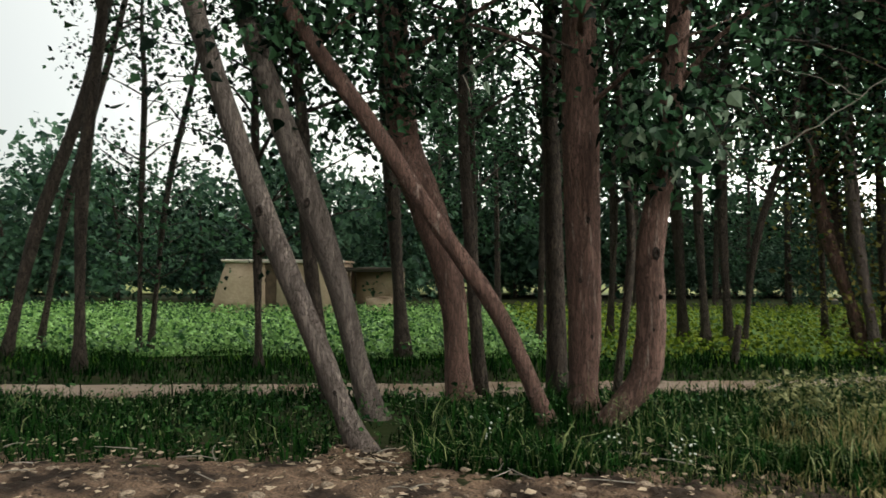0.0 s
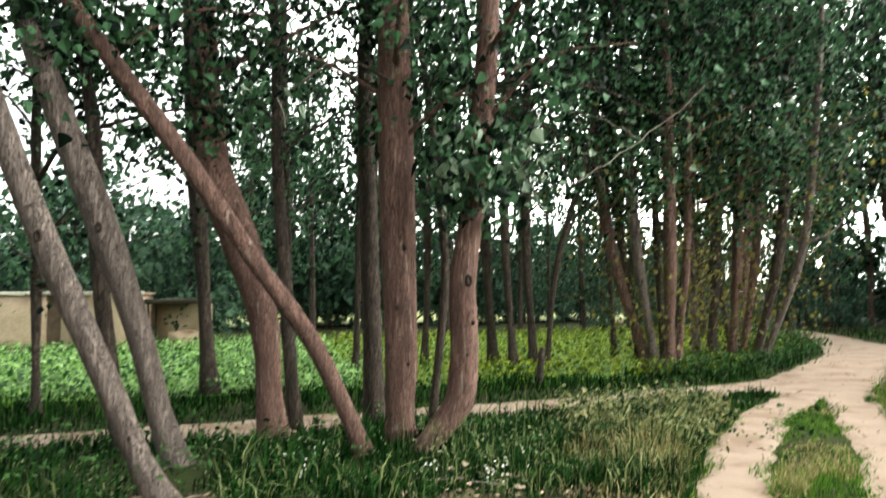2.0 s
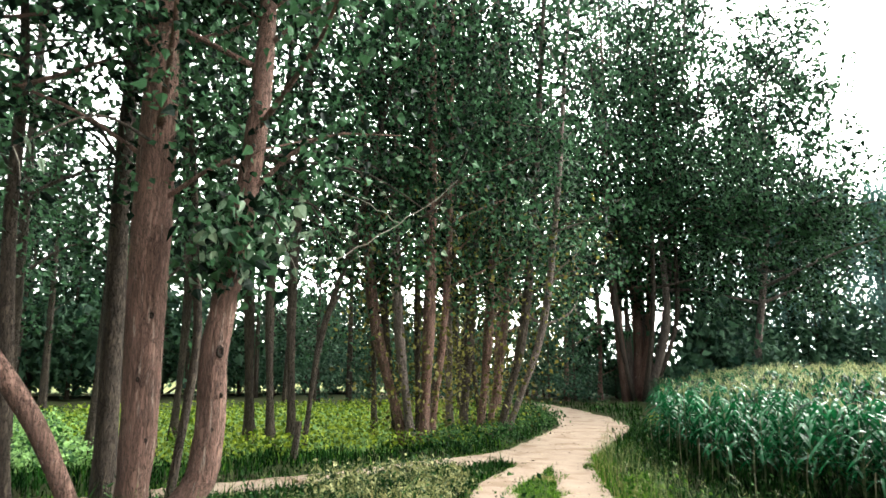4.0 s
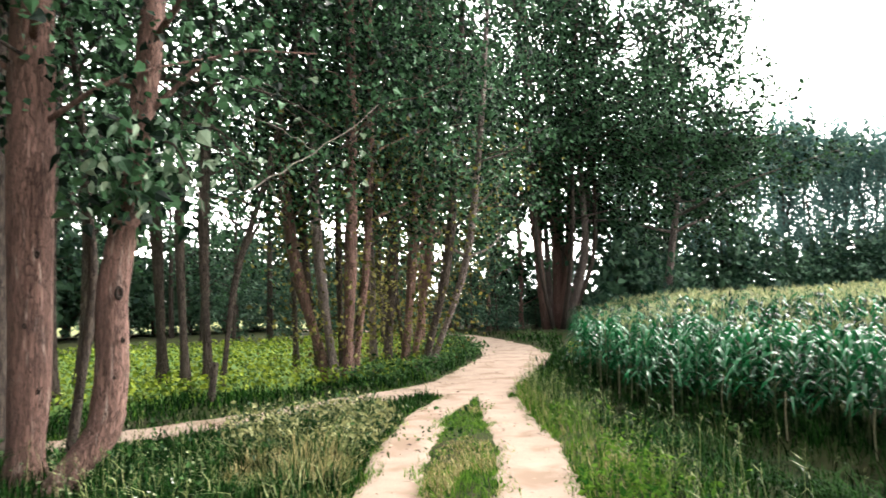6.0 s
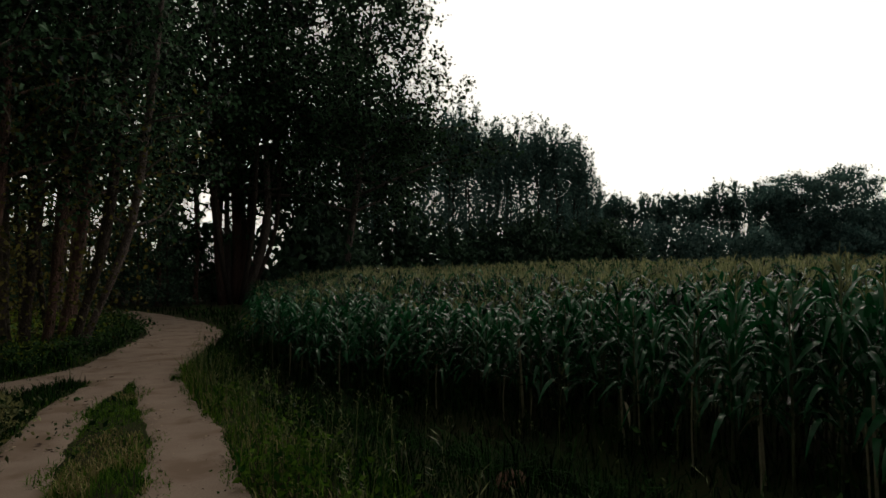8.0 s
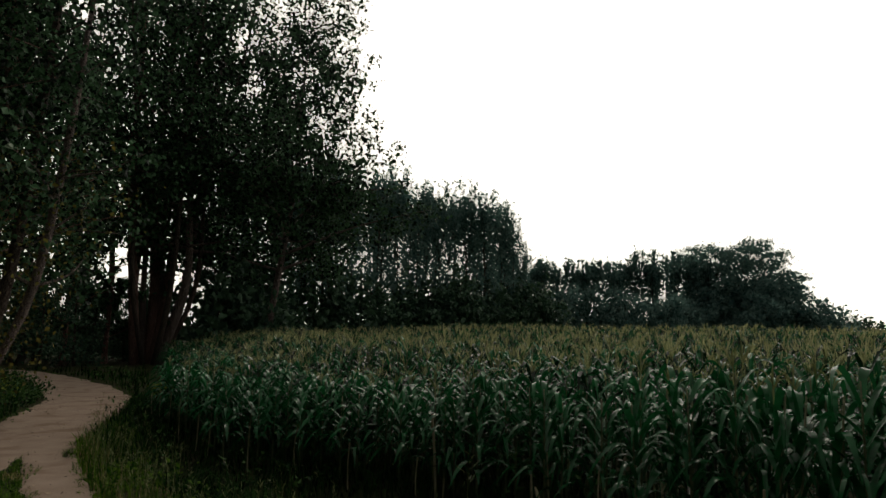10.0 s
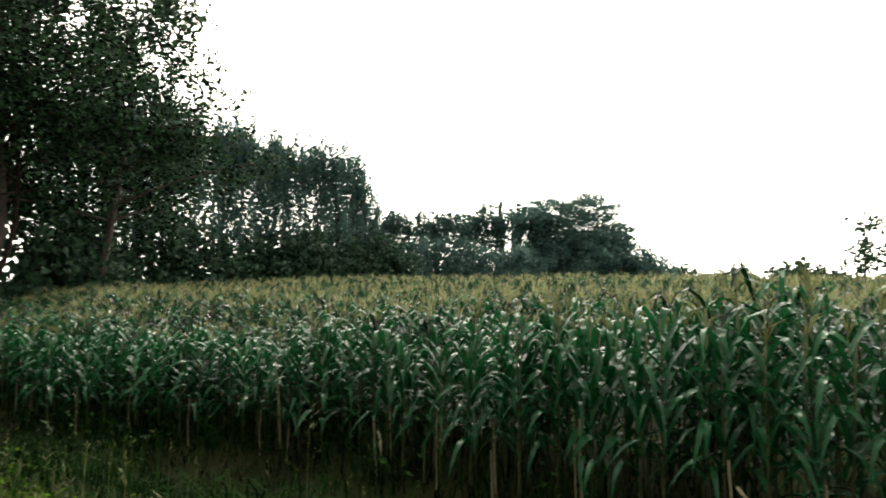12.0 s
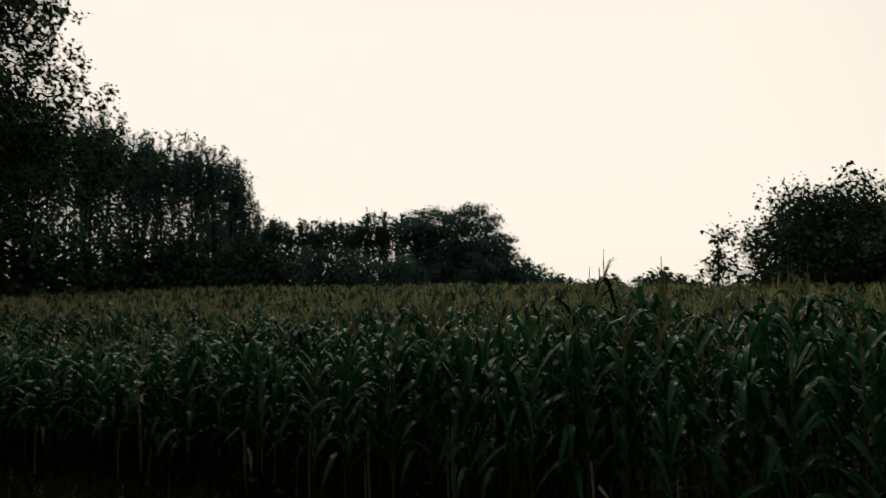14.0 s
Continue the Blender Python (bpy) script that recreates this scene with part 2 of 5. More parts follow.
def spline(points, count):
    """Points spread evenly over a smooth line through the given ones (any number of columns)."""
    p = np.asarray(points, float)
    if len(p) < 3:
        s = np.linspace(0, 1, count)[:, None]
        return p[0] * (1 - s) + p[-1] * s
    t = np.r_[0, np.cumsum(np.linalg.norm(np.diff(p[:, :3], axis=0), axis=1))]
    d = np.gradient(p, t, axis=0)
    out = []
    for u in np.linspace(0, t[-1], count):
        i = min(max(np.searchsorted(t, u) - 1, 0), len(t) - 2)
        h = t[i + 1] - t[i]
        s = (u - t[i]) / h
        out.append((2 * s**3 - 3 * s**2 + 1) * p[i] + (s**3 - 2 * s**2 + s) * h * d[i] + (3 * s**2 - 2 * s**3) * p[i + 1] + (s**3 - s**2) * h * d[i + 1])
    return np.array(out)


def tube(line, radii, sides=8, rough=0.0, seed=0):
    """A tapered tube along a line, with closed ends and a lumpy surface."""
    line, radii = np.asarray(line, float), np.asarray(radii, float)
    r = np.random.default_rng(seed)
    along = np.gradient(line, axis=0)
    along /= np.linalg.norm(along, axis=1, keepdims=True) + 1e-9
    ref = np.array([1.0, 0.13, 0.05])
    side = np.cross(along, ref)
    side /= np.linalg.norm(side, axis=1, keepdims=True) + 1e-9
    other = np.cross(along, side)
    ang = np.linspace(0, 2 * np.pi, sides, endpoint=False)
    lump = 1 + rough * (r.normal(0, 0.6, (len(line), sides)) + r.normal(0, 0.8, (1, sides)))
    ring = (np.cos(ang)[None, :, None] * side[:, None] + np.sin(ang)[None, :, None] * other[:, None]) * (radii[:, None] * lump)[..., None]
    verts = (line[:, None] + ring).reshape(-1, 3)
    faces = []
    for i in range(len(line) - 1):
        for j in range(sides):
            k = (j + 1) % sides
            faces.append([i * sides + j, i * sides + k, (i + 1) * sides + k, (i + 1) * sides + j])
    faces.append(list(range(sides))[::-1])
    faces.append([(len(line) - 1) * sides + j for j in range(sides)])
    return verts, faces


def leaves(centres, size, seed=0, droop=0.45, width=0.75, spread=0.35, fine=False):
    """A folded leaf at each centre: a kite of two triangles, or, if fine, a broad-based pointed blade of six."""
    r = np.random.default_rng(seed)
    c = np.asarray(centres, float)
    n = len(c)
    way = r.normal(0, 1, (n, 3))
    way[:, 2] -= droop * 1.5
    way /= np.linalg.norm(way, axis=1, keepdims=True)
    side = np.cross(way, r.normal(0, 1, (n, 3)))
    side /= np.linalg.norm(side, axis=1, keepdims=True) + 1e-9
    up = np.cross(side, way)
    s = size * np.exp(np.clip(r.normal(0, spread, n), -2 * spread, 1.8 * spread))[:, None]
    stem = c
    tip = c + way * s
    mid = c + way * s * 0.38 + up * s * 0.10
    left, right = mid + side * s * width * 0.5, mid - side * s * width * 0.5
    if fine:
        low, high = c + way * s * 0.14, c + way * s * 0.55 + up * s * 0.03
        rib = c + way * s * 0.5 - up * s * 0.05
        verts = np.stack([stem, low + side * s * width * 0.44 + up * s * 0.09, c + way * s * 0.34 + side * s * width * 0.52 + up * s * 0.11, high + side * s * width * 0.34 + up * s * 0.05, tip - up * s * 0.08,
                          high - side * s * width * 0.34 + up * s * 0.05, c + way * s * 0.34 - side * s * width * 0.52 + up * s * 0.11, low - side * s * width * 0.44 + up * s * 0.09, rib], 1).reshape(-1, 3)
        b = np.arange(n)[:, None] * 9
        return verts, np.concatenate([b + [8, k, (k + 1) % 8] for k in range(8)], 0)
    verts = np.stack([stem, left, tip, right], 1).reshape(-1, 3)
    b = np.arange(n)[:, None] * 4
    faces = np.concatenate([b + [0, 1, 2], b + [0, 2, 3]], 0)
    return verts, faces


def blades(roots, height, width, seed=0, lean=0.5):
    """Grass: a bent, tapering blade at each root."""
    r = np.random.default_rng(seed)
    c = np.asarray(roots, float)
    n = len(c)
    a = r.uniform(0, 2 * np.pi, n)
    out = np.stack([np.cos(a), np.sin(a), np.zeros(n)], 1)
    b2 = a + np.pi / 2 + r.normal(0, 0.5, n)
    side = np.stack([np.cos(b2), np.sin(b2), np.zeros(n)], 1)
    h = (np.asarray(height) * np.exp(r.normal(0, 0.3, n)))[:, None]
    w = width * np.exp(r.normal(0, 0.25, n))[:, None]
    k = np.abs(r.normal(lean, 0.3, n))[:, None]
    up = np.array([0, 0, 1.0])
    p1 = c + up * h * 0.55 + out * h * 0.18 * k
    p2 = c + up * h * (1 - 0.25 * k) + out * h * 0.75 * k
    verts = np.stack([c - side * w * 0.5, c + side * w * 0.5, p1 + side * w * 0.42, p1 - side * w * 0.42, p2], 1).reshape(-1, 3)
    b = np.arange(n)[:, None] * 5
    faces = np.concatenate([b + [0, 1, 2], b + [0, 2, 3], b + [3, 2, 4]], 0)
    return verts, faces


def wobble(x, y, scale=1.0, seed=0.0):
    """Smooth, uneven height over the plan, from -1 to 1 about."""
    x, y = np.asarray(x, float) * scale + seed, np.asarray(y, float) * scale - seed
    return (np.sin(x * 1.3 + 1.7 * np.sin(y * 0.7)) + np.sin(y * 1.7 + 1.3 * np.sin(x * 0.9 + 2)) + 0.6 * np.sin(2.9 * x + 2.3 * y) + 0.6 * np.sin(3.7 * y - 2.1 * x + 1)) / 3.2


# ---- plan: paths, field edge ----
TRACK_L = [(-0.9, -14), (-0.7, -8), (-0.3, -3), (0.35, 0.3), (1.3, 1.9), (2.4, 3.4), (3.45, 4.75), (4.55, 6.1), (6.2, 7.7), (7.9, 8.9), (10.2, 10.7)]
TRACK_R = [(0.6, -14), (0.9, -8), (1.3, -3), (2.1, 0.4), (2.95, 1.9), (3.8, 3.1), (4.5, 3.95), (5.65, 5.15), (6.95, 6.8), (8.2, 8.3), (10.2, 10.2)]
PATH_W = [(-60, 8.2), (-20, 8.4), (-6, 8.6), (-2, 8.8), (2, 9.15), (4.5, 9.35), (6.5, 9.75), (8.5, 10.2), (10.5, 11.3)]
ROAD = [(8.6, 9.6), (10.4, 10.8), (12.6, 12.4), (14.8, 14.2), (16.7, 16.6), (18.5, 19.6), (20.2, 23), (21.0, 27), (20.6, 33), (19.0, 42)]
EDGE = [(34, 29), (24.2, 20.2), (18.0, 14.6), (11.6, 9.1), (9.3, 6.3), (8.2, 2.8), (7.3, 0.8), (6.1, -0.6), (5.1, -2.0), (4.6, -3.4), (4.3, -6), (4.4, -10), (4.6, -20)]


def distance(x, y, line):
    """How far points of the plan lie from a line of the plan."""
    p = np.asarray(line, float)
    q = np.stack([np.asarray(x, float), np.asarray(y, float)], -1)
    best = np.full(q.shape[:-1], 1e9)
    for a0, b0 in zip(p[:-1], p[1:]):
        d = b0 - a0
        s = np.clip(((q - a0) @ d) / (d @ d), 0, 1)
        best = np.minimum(best, np.linalg.norm(q - a0 - s[..., None] * d, axis=-1))
    return best


def to_path(x, y):
    """Distance to the nearest edge of bare path; negative on it."""
    return np.minimum.reduce([distance(x, y, TRACK_L) - 0.27, distance(x, y, TRACK_R) - 0.34, distance(x, y, PATH_W) - 0.48, distance(x, y, ROAD) - 0.95])


EDGE_Y = np.array([p[1] for p in EDGE])[::-1]
EDGE_X = np.array([p[0] for p in EDGE])[::-1]


def in_corn(x, y):
    """How far east of the corn's edge a point lies, along x."""
    return np.asarray(x) - np.interp(y, EDGE_Y, EDGE_X)


def height(x, y):
    """The ground's height."""
    x, y = np.asarray(x, float), np.asarray(y, float)
    d = to_path(x, y)
    free = np.clip(d / 0.5, 0, 1)
    z = 0.035 * wobble(x, y, 1.1) * free + 0.015 * wobble(x, y, 4.0, 3) * free + 0.05 * free
    ditch = np.exp(-((in_corn(x, y) + 1.0) / 0.75) ** 2)
    z = z - 0.32 * ditch * np.clip((9 - y) / 4, 0, 1)
    fade = np.clip((60 - np.hypot(x, y)) / 20, 0, 1)
    s = np.clip((in_corn(x, y) - 3) / 40, 0, 1)
    return z * fade - 0.05 * np.clip(1 - free, 0, 1) * 0.4 + 0.85 * s * s * (3 - 2 * s)


def ribbon(line, width, cross=9, step=0.22, seed=0, lift=0.03):
    """A strip of bare ground along a line of the plan, its ragged edges dipping into the ground."""
    r = np.random.default_rng(seed)
    p = np.asarray(line, float)
    length = np.linalg.norm(np.diff(p, axis=0), axis=1).sum()
    c = spline(np.c_[p, np.zeros(len(p))], max(8, int(length / step)))[:, :2]
    t = np.gradient(c, axis=0)
    t /= np.linalg.norm(t, axis=1, keepdims=True)
    nrm = np.stack([-t[:, 1], t[:, 0]], 1)
    u = np.linspace(-1, 1, cross)
    half = width / 2 * (1 + 0.10 * wobble(c[:, 0], c[:, 1], 1.3, seed) + r.normal(0, 0.04, len(c)))
    xy = c[:, None] + nrm[:, None] * (u[None, :, None] * half[:, None, None] * 1.15)
    x, y = xy[..., 0], xy[..., 1]
    z = height(x, y) + lift - 0.06 * np.abs(u)[None, :] ** 5 + 0.005 * wobble(x, y, 2.5)
    verts = np.stack([x, y, z], -1).reshape(-1, 3)
    i, j = np.meshgrid(np.arange(len(c) - 1), np.arange(cross - 1), indexing="ij")
    q = (i * cross + j).ravel()[:, None]
    return verts, q + [0, cross, cross + 1, 1]


# ---- ground ----
def ground_sheet():
    """One sheet, fine round the camera and coarse out to the horizon."""
    fine = np.arange(-12, 26.01, 0.36)
    grow = 26 + np.cumsum(0.4 * 1.24 ** np.arange(1, 60))
    grow = grow[grow < 3500]
    grow2 = -12 - np.cumsum(0.4 * 1.24 ** np.arange(1, 60))
    grow2 = grow2[grow2 > -3500]
    axis = np.r_[grow2[::-1], fine, grow]
    x, y = np.meshgrid(axis, axis, indexing="ij")
    z = height(x, y)
    n = len(axis)
    i, j = np.meshgrid(np.arange(n - 1), np.arange(n - 1), indexing="ij")
    q = (i * n + j).ravel()[:, None]
    return np.stack([x, y, z], -1).reshape(-1, 3), q + [0, n, n + 1, 1]


solo("ground", ground_sheet(), M_SOIL, "dark soil with thin grass reaching the horizon", "ground", kind="structure", smooth=True)


def lane_sheet(step=0.085):
    """Lane, wheel tracks and footpath as one sheet of trodden dirt; its ragged rim dips into the ground and the ruts are slightly hollow."""
    ax, ay = np.arange(-12, 23.01, step), np.arange(-14, 42.01, step)
    x, y = np.meshgrid(ax, ay, indexing="ij")
    near = (distance(x[::4, ::4], y[::4, ::4], TRACK_L) < 1.4) | (distance(x[::4, ::4], y[::4, ::4], TRACK_R) < 1.4) | (distance(x[::4, ::4], y[::4, ::4], PATH_W) < 1.5) | (distance(x[::4, ::4], y[::4, ::4], ROAD) < 2.0)
    near = np.repeat(np.repeat(near, 4, 0), 4, 1)[: len(ax), : len(ay)]
    d = np.full(x.shape, 9.0)
    d[near] = to_path(x[near], y[near]) + 0.07 * wobble(x[near], y[near], 2.2, 4) + 0.035 * wobble(x[near], y[near], 8.0, 1)
    z = np.zeros(x.shape)
    inside = np.clip(-d, 0, 0.3)
    z[near] = height(x[near], y[near]) + 0.03 + 0.004 * wobble(x[near], y[near], 2.0)
    z -= 0.09 * np.clip((d + 0.05) / 0.2, 0, 1) ** 1.5 + 0.05 * inside
    keep = near & (d < 0.2)
    cell = (keep[:-1, :-1] & keep[1:, :-1] & keep[1:, 1:] & keep[:-1, 1:])
    i, j = np.nonzero(cell)
    n = len(ay)
    quads = np.stack([i * n + j, (i + 1) * n + j, (i + 1) * n + j + 1, i * n + j + 1], 1)
    used, flat = np.unique(quads, return_inverse=True)
    return np.stack([x, y, z], -1).reshape(-1, 3)[used], flat.reshape(-1, 4)


solo("road", lane_sheet(), M_DIRT, "pale dry dirt lane with two worn wheel tracks and a footpath", "dirt road", kind="structure", smooth=True)
solo("road", ribbon([(-60, 8.2), (-20, 8.4), (-11.9, 8.52)], 0.95, 9, 0.22, 4, 0.022), M_DIRT, "narrow pale dirt footpath behind the near trees", "footpath", kind="structure", smooth=True)


def patch(cx, cy, rx, ry, seed, lift=0.02, rings=80, spokes=240):
    """A ragged, lumpy sheet of bare earth that sinks into the ground at its rim."""
    r = np.random.default_rng(seed)
    k, a0 = np.meshgrid(np.arange(0, rings + 1) / rings, 2 * np.pi * np.arange(spokes) / spokes, indexing="ij")
    reach = k * (1 + 0.14 * np.sin(3 * a0 + seed) + 0.08 * np.sin(7 * a0 + 2 * seed))
    x, y = cx + rx * reach * np.cos(a0), cy + ry * reach * np.sin(a0)
    lumps = np.abs(wobble(x, y, 9, seed)) ** 1.5
    z = height(x, y) + lift - 0.07 * k**4 + 0.022 * wobble(x, y, 5, seed) + 0.035 * lumps + 0.024 * wobble(x, y, 23, seed) + 0.010 * wobble(x, y, 41, seed) + r.normal(0, 0.005, x.shape)
    i, j = np.meshgrid(np.arange(rings), np.arange(spokes), indexing="ij")
    i, j = i.ravel(), j.ravel()
    q = (j + 1) % spokes
    return np.stack([x, y, z], -1).reshape(-1, 3), np.stack([i * spokes + j, (i + 1) * spokes + j, (i + 1) * spokes + q, i * spokes + q], 1)


solo("ground", patch(-2.2, 3.65, 4.4, 1.75, 3, 0.035), M_BARE, "trodden brown earth with clods and leaf litter", "bare earth", kind="structure", smooth=True)
solo("ground", patch(-0.97, 5.45, 0.6, 0.5, 7, 0.012), M_BARE, "bare brown earth round the foot of a leaning poplar", "bare earth", kind="structure", smooth=True)
solo("ground", patch(0.75, 4.0, 2.5, 1.3, 5, 0.035), M_BARE, "worn reddish earth between grass and wheel track", "bare earth", kind="structure", smooth=True)
field_x, field_y = np.meshgrid(np.linspace(-45, 17, 63), np.linspace(11.3, 24.6, 30), indexing="ij")
field_ok = np.minimum(1, np.clip(to_path(field_x, field_y) - 0.8, -0.6, 1))
i, j = np.meshgrid(np.arange(62), np.arange(29), indexing="ij")
solo("field", (np.stack([field_x, field_y, height(field_x, field_y) - 0.05 + 0.09 * np.clip(field_ok, -0.6, 1) + 0.02 * wobble(field_x, field_y, 2)], -1).reshape(-1, 3), (i * 30 + j).ravel()[:, None] + [0, 30, 31, 1]),
     M_CROP_SOIL, "low bright green crop field behind the trees", "field", kind="structure", smooth=True)

far_x, far_y = np.meshgrid(np.linspace(-60, 26, 44), np.linspace(36, 64, 16), indexing="ij")
i, j = np.meshgrid(np.arange(43), np.arange(15), indexing="ij")
solo("field", (np.stack([far_x, far_y, height(far_x, far_y) + 0.12 + 0.03 * wobble(far_x, far_y, 0.6)], -1).reshape(-1, 3), (i * 16 + j).ravel()[:, None] + [0, 16, 17, 1]),
     M_STUBBLE, "pale yellow-green field seen below the far trees", "field", kind="structure", smooth=True)

# ---- trees ----
def limbs(spine, radii, start, count, reach, rise, seed, taper=0.55):
    """Boughs that leave a trunk from the given share of its length on: a list of (line, radii)."""
    r = np.random.default_rng(seed)
    out = []
    for k in range(count):
        s = start + (0.97 - start) * (k + r.uniform(0, 0.8)) / count
        i = min(int(s * (len(spine) - 1)), len(spine) - 2)
        p = spine[i]
        a0 = k * 2.4 + r.uniform(-0.5, 0.5)
        length = reach * (1.15 - 0.75 * (s - start) / (1 - start)) * r.uniform(0.7, 1.25)
        out_way = np.array([math.cos(a0), math.sin(a0), 0])
        up = np.array([0, 0, 1.0])
        mid = p + out_way * length * 0.5 + up * length * rise * 0.55 + r.normal(0, 0.08 * length, 3)
        end = p + out_way * length + up * length * rise * 0.9 + r.normal(0, 0.12 * length, 3)
        line = spline([p, mid, end], 7)
        r0 = min(radii[i] * taper, 0.016 * length + 0.006)
        out.append((line, np.linspace(r0, 0.006, 7)))
    return out


def crown_points(boughs, count, spread, seed, hang=0.0, cluster=18, loose=0.5):
    """Leaf places in loose tufts round the outer parts of boughs."""
    r = np.random.default_rng(seed)
    tufts = max(1, count // cluster)
    weight = np.array([np.linalg.norm(l[-1] - l[0]) for l, _ in boughs])
    pick = r.choice(len(boughs), tufts, p=weight / weight.sum())
    lines = np.stack([l for l, _ in boughs])
    s = r.uniform(0.12, 1.0, tufts) ** 0.8 * (lines.shape[1] - 1)
    i = np.minimum(s.astype(int), lines.shape[1] - 2)
    f = (s - i)[:, None]
    c = lines[pick, i] * (1 - f) + lines[pick, i + 1] * f
    c = c + np.clip(r.normal(0, 1, c.shape), -1.5, 1.5) * spread * np.array([1, 1, 0.8])
    c[:, 2] -= hang * np.abs(r.normal(0, 1, tufts))
    p = np.repeat(c, cluster, 0) + r.normal(0, 1, (tufts * cluster, 3)) * spread * loose
    return p


def tree(name, label, spine_points, radii, bark, leaf_mat, leaf_count, leaf_size, top=(0.0, 0.0, 5.0), start=0.5, boughs=14, reach=1.6, rise=0.7,
         seed=0, spread=0.35, group="", sides=10, steps=26, hang=0.1, rough=0.035, category="tree", extra=None, shade_leaves=0):
    """A tree: a tapered trunk along its line, carried on by top, with boughs and a crown of leaves."""
    pts = np.asarray(spine_points, float)
    base = pts[0].copy()
    pts = pts - base
    last = pts[-1]
    far = np.array(top, float)
    r = np.random.default_rng(seed + 99)
    full = np.concatenate([pts, [last + far * 0.5 + r.normal(0, 0.12, 3), last + far]])
    rad = np.r_[radii, radii[-1] * 0.6, 0.015]
    both = spline(np.c_[full, rad], steps)
    line, rr = both[:, :3], np.maximum(both[:, 3], 0.012)
    ob = thing(name, label, category, group, at=base)
    bs = limbs(line, rr, start, boughs, reach, rise, seed + 1)
    if sides > 8:
        part("trunk", tube(line, rr, sides, rough, seed), bark, ob, smooth=True)
        for l, q in bs:
            part("bough", tube(l, q, 5), bark, ob, smooth=True)
    else:
        part("trunk", joined([tube(line, rr, sides, rough, seed)] + [tube(l, q, 4) for l, q in bs]), bark, ob, smooth=True)
    pts_leaf = crown_points(bs, leaf_count, spread, seed + 2, hang, *((28, 0.33) if leaf_size > 0.15 else (18, 0.5)))
    if extra is not None:
        pts_leaf = np.concatenate([pts_leaf, extra - base])
    part("crown", leaves(pts_leaf, leaf_size, seed + 3, fine=sides > 8), leaf_mat, ob)
    # leaves added high out of view, to shade the trunks and grass below
    if shade_leaves:
        high = line[-1] * 0.8 + r.normal(0, 1, (shade_leaves, 3)) * (1.1, 1.1, 1.4)
        high[:, 2] = np.maximum(high[:, 2], 6.3 + r.uniform(0, 1.5, shade_leaves))
        part("unseen_shade_crown", leaves(high, 0.17, seed + 5), leaf_mat, ob)
    return ob


def at_y(depth, rows):
    return [(x, depth, z) for x, z in rows]


NEAR = "poplars beside the dirt patch"
lean_tree = tree("poplar_tree", "leaning grey-brown poplar rooted beside bare earth", at_y(5.75, [(-1.0, -0.08), (-1.16, 0.2), (-1.48, 0.97), (-1.90, 1.96), (-2.31, 3.06), (-2.61, 3.96)]),
     [0.152, 0.112, 0.101, 0.106, 0.098, 0.092], M_BARK, M_LEAF, 1100, 0.085, (-1.3, 0.6, 4.5), 0.52, 12, 1.5, 0.6, 11, 0.3, NEAR, 20, 70, extra=rng.normal(0, 1, (120, 3)) * (0.38, 0.25, 0.38) + (-2.4, 5.6, 3.65), shade_leaves=900)
knot_tree = tree("poplar_tree", "leaning grey-brown poplar with a knotted trunk", at_y(6.9, [(-1.03, -0.08), (-1.18, 0.3), (-1.45, 1.3), (-1.79, 2.32), (-2.21, 3.45), (-2.53, 4.4)]),
     [0.17, 0.13, 0.122, 0.145, 0.13, 0.115], M_BARK, M_LEAF, 1100, 0.085, (-1.2, 0.8, 4.6), 0.5, 12, 1.5, 0.6, 21, 0.3, NEAR, 20, 70, extra=rng.normal(0, 1, (150, 3)) * (0.42, 0.3, 0.42) + (-2.2, 6.6, 3.95), shade_leaves=900)
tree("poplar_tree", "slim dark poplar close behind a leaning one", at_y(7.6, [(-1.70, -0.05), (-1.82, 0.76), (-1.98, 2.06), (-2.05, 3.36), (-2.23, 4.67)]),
     [0.10, 0.088, 0.085, 0.072, 0.058], M_BARK_DARK, M_LEAF, 4200, 0.085, (-0.3, 0.3, 3.0), 0.45, 10, 1.2, 0.6, 31, 0.3, NEAR, 10, 30, shade_leaves=1800)
tree("poplar_tree", "reddish-barked poplar with a swollen crooked trunk", at_y(8.1, [(-0.17, -0.08), (-0.21, 0.2), (-0.31, 1.38), (-0.60, 2.35), (-0.86, 3.05), (-0.98, 4.03), (-1.03, 4.88)]),
     [0.215, 0.172, 0.165, 0.215, 0.20, 0.17, 0.15], M_BARK_RED, M_LEAF, 1300, 0.085, (-0.2, 0.4, 5.0), 0.42, 14, 1.7, 0.7, 41, 0.32, NEAR, 20, 70, extra=rng.normal(0, 1, (170, 3)) * (0.4, 0.3, 0.45) + (-0.95, 7.85, 4.0), shade_leaves=900)
tree("poplar_tree", "thin leaning poplar crossing a reddish trunk", at_y(6.7, [(0.74, -0.08), (0.60, 0.26), (0.22, 1.1), (-0.43, 2.06), (-1.03, 2.96), (-2.01, 4.33)]),
     [0.13, 0.094, 0.090, 0.086, 0.092, 0.078], M_BARK_RED, M_LEAF, 2400, 0.085, (-2.0, 0.5, 3.2), 0.5, 10, 1.3, 0.6, 51, 0.3, NEAR, 18, 70, shade_leaves=900)
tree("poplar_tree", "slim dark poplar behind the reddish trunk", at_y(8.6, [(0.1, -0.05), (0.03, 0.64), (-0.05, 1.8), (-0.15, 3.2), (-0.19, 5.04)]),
     [0.10, 0.088, 0.085, 0.075, 0.06], M_BARK_DARK, M_LEAF, 1200, 0.085, (0.1, 0.2, 3.4), 0.4, 12, 1.3, 0.6, 61, 0.3, NEAR, 10, 30, shade_leaves=900)
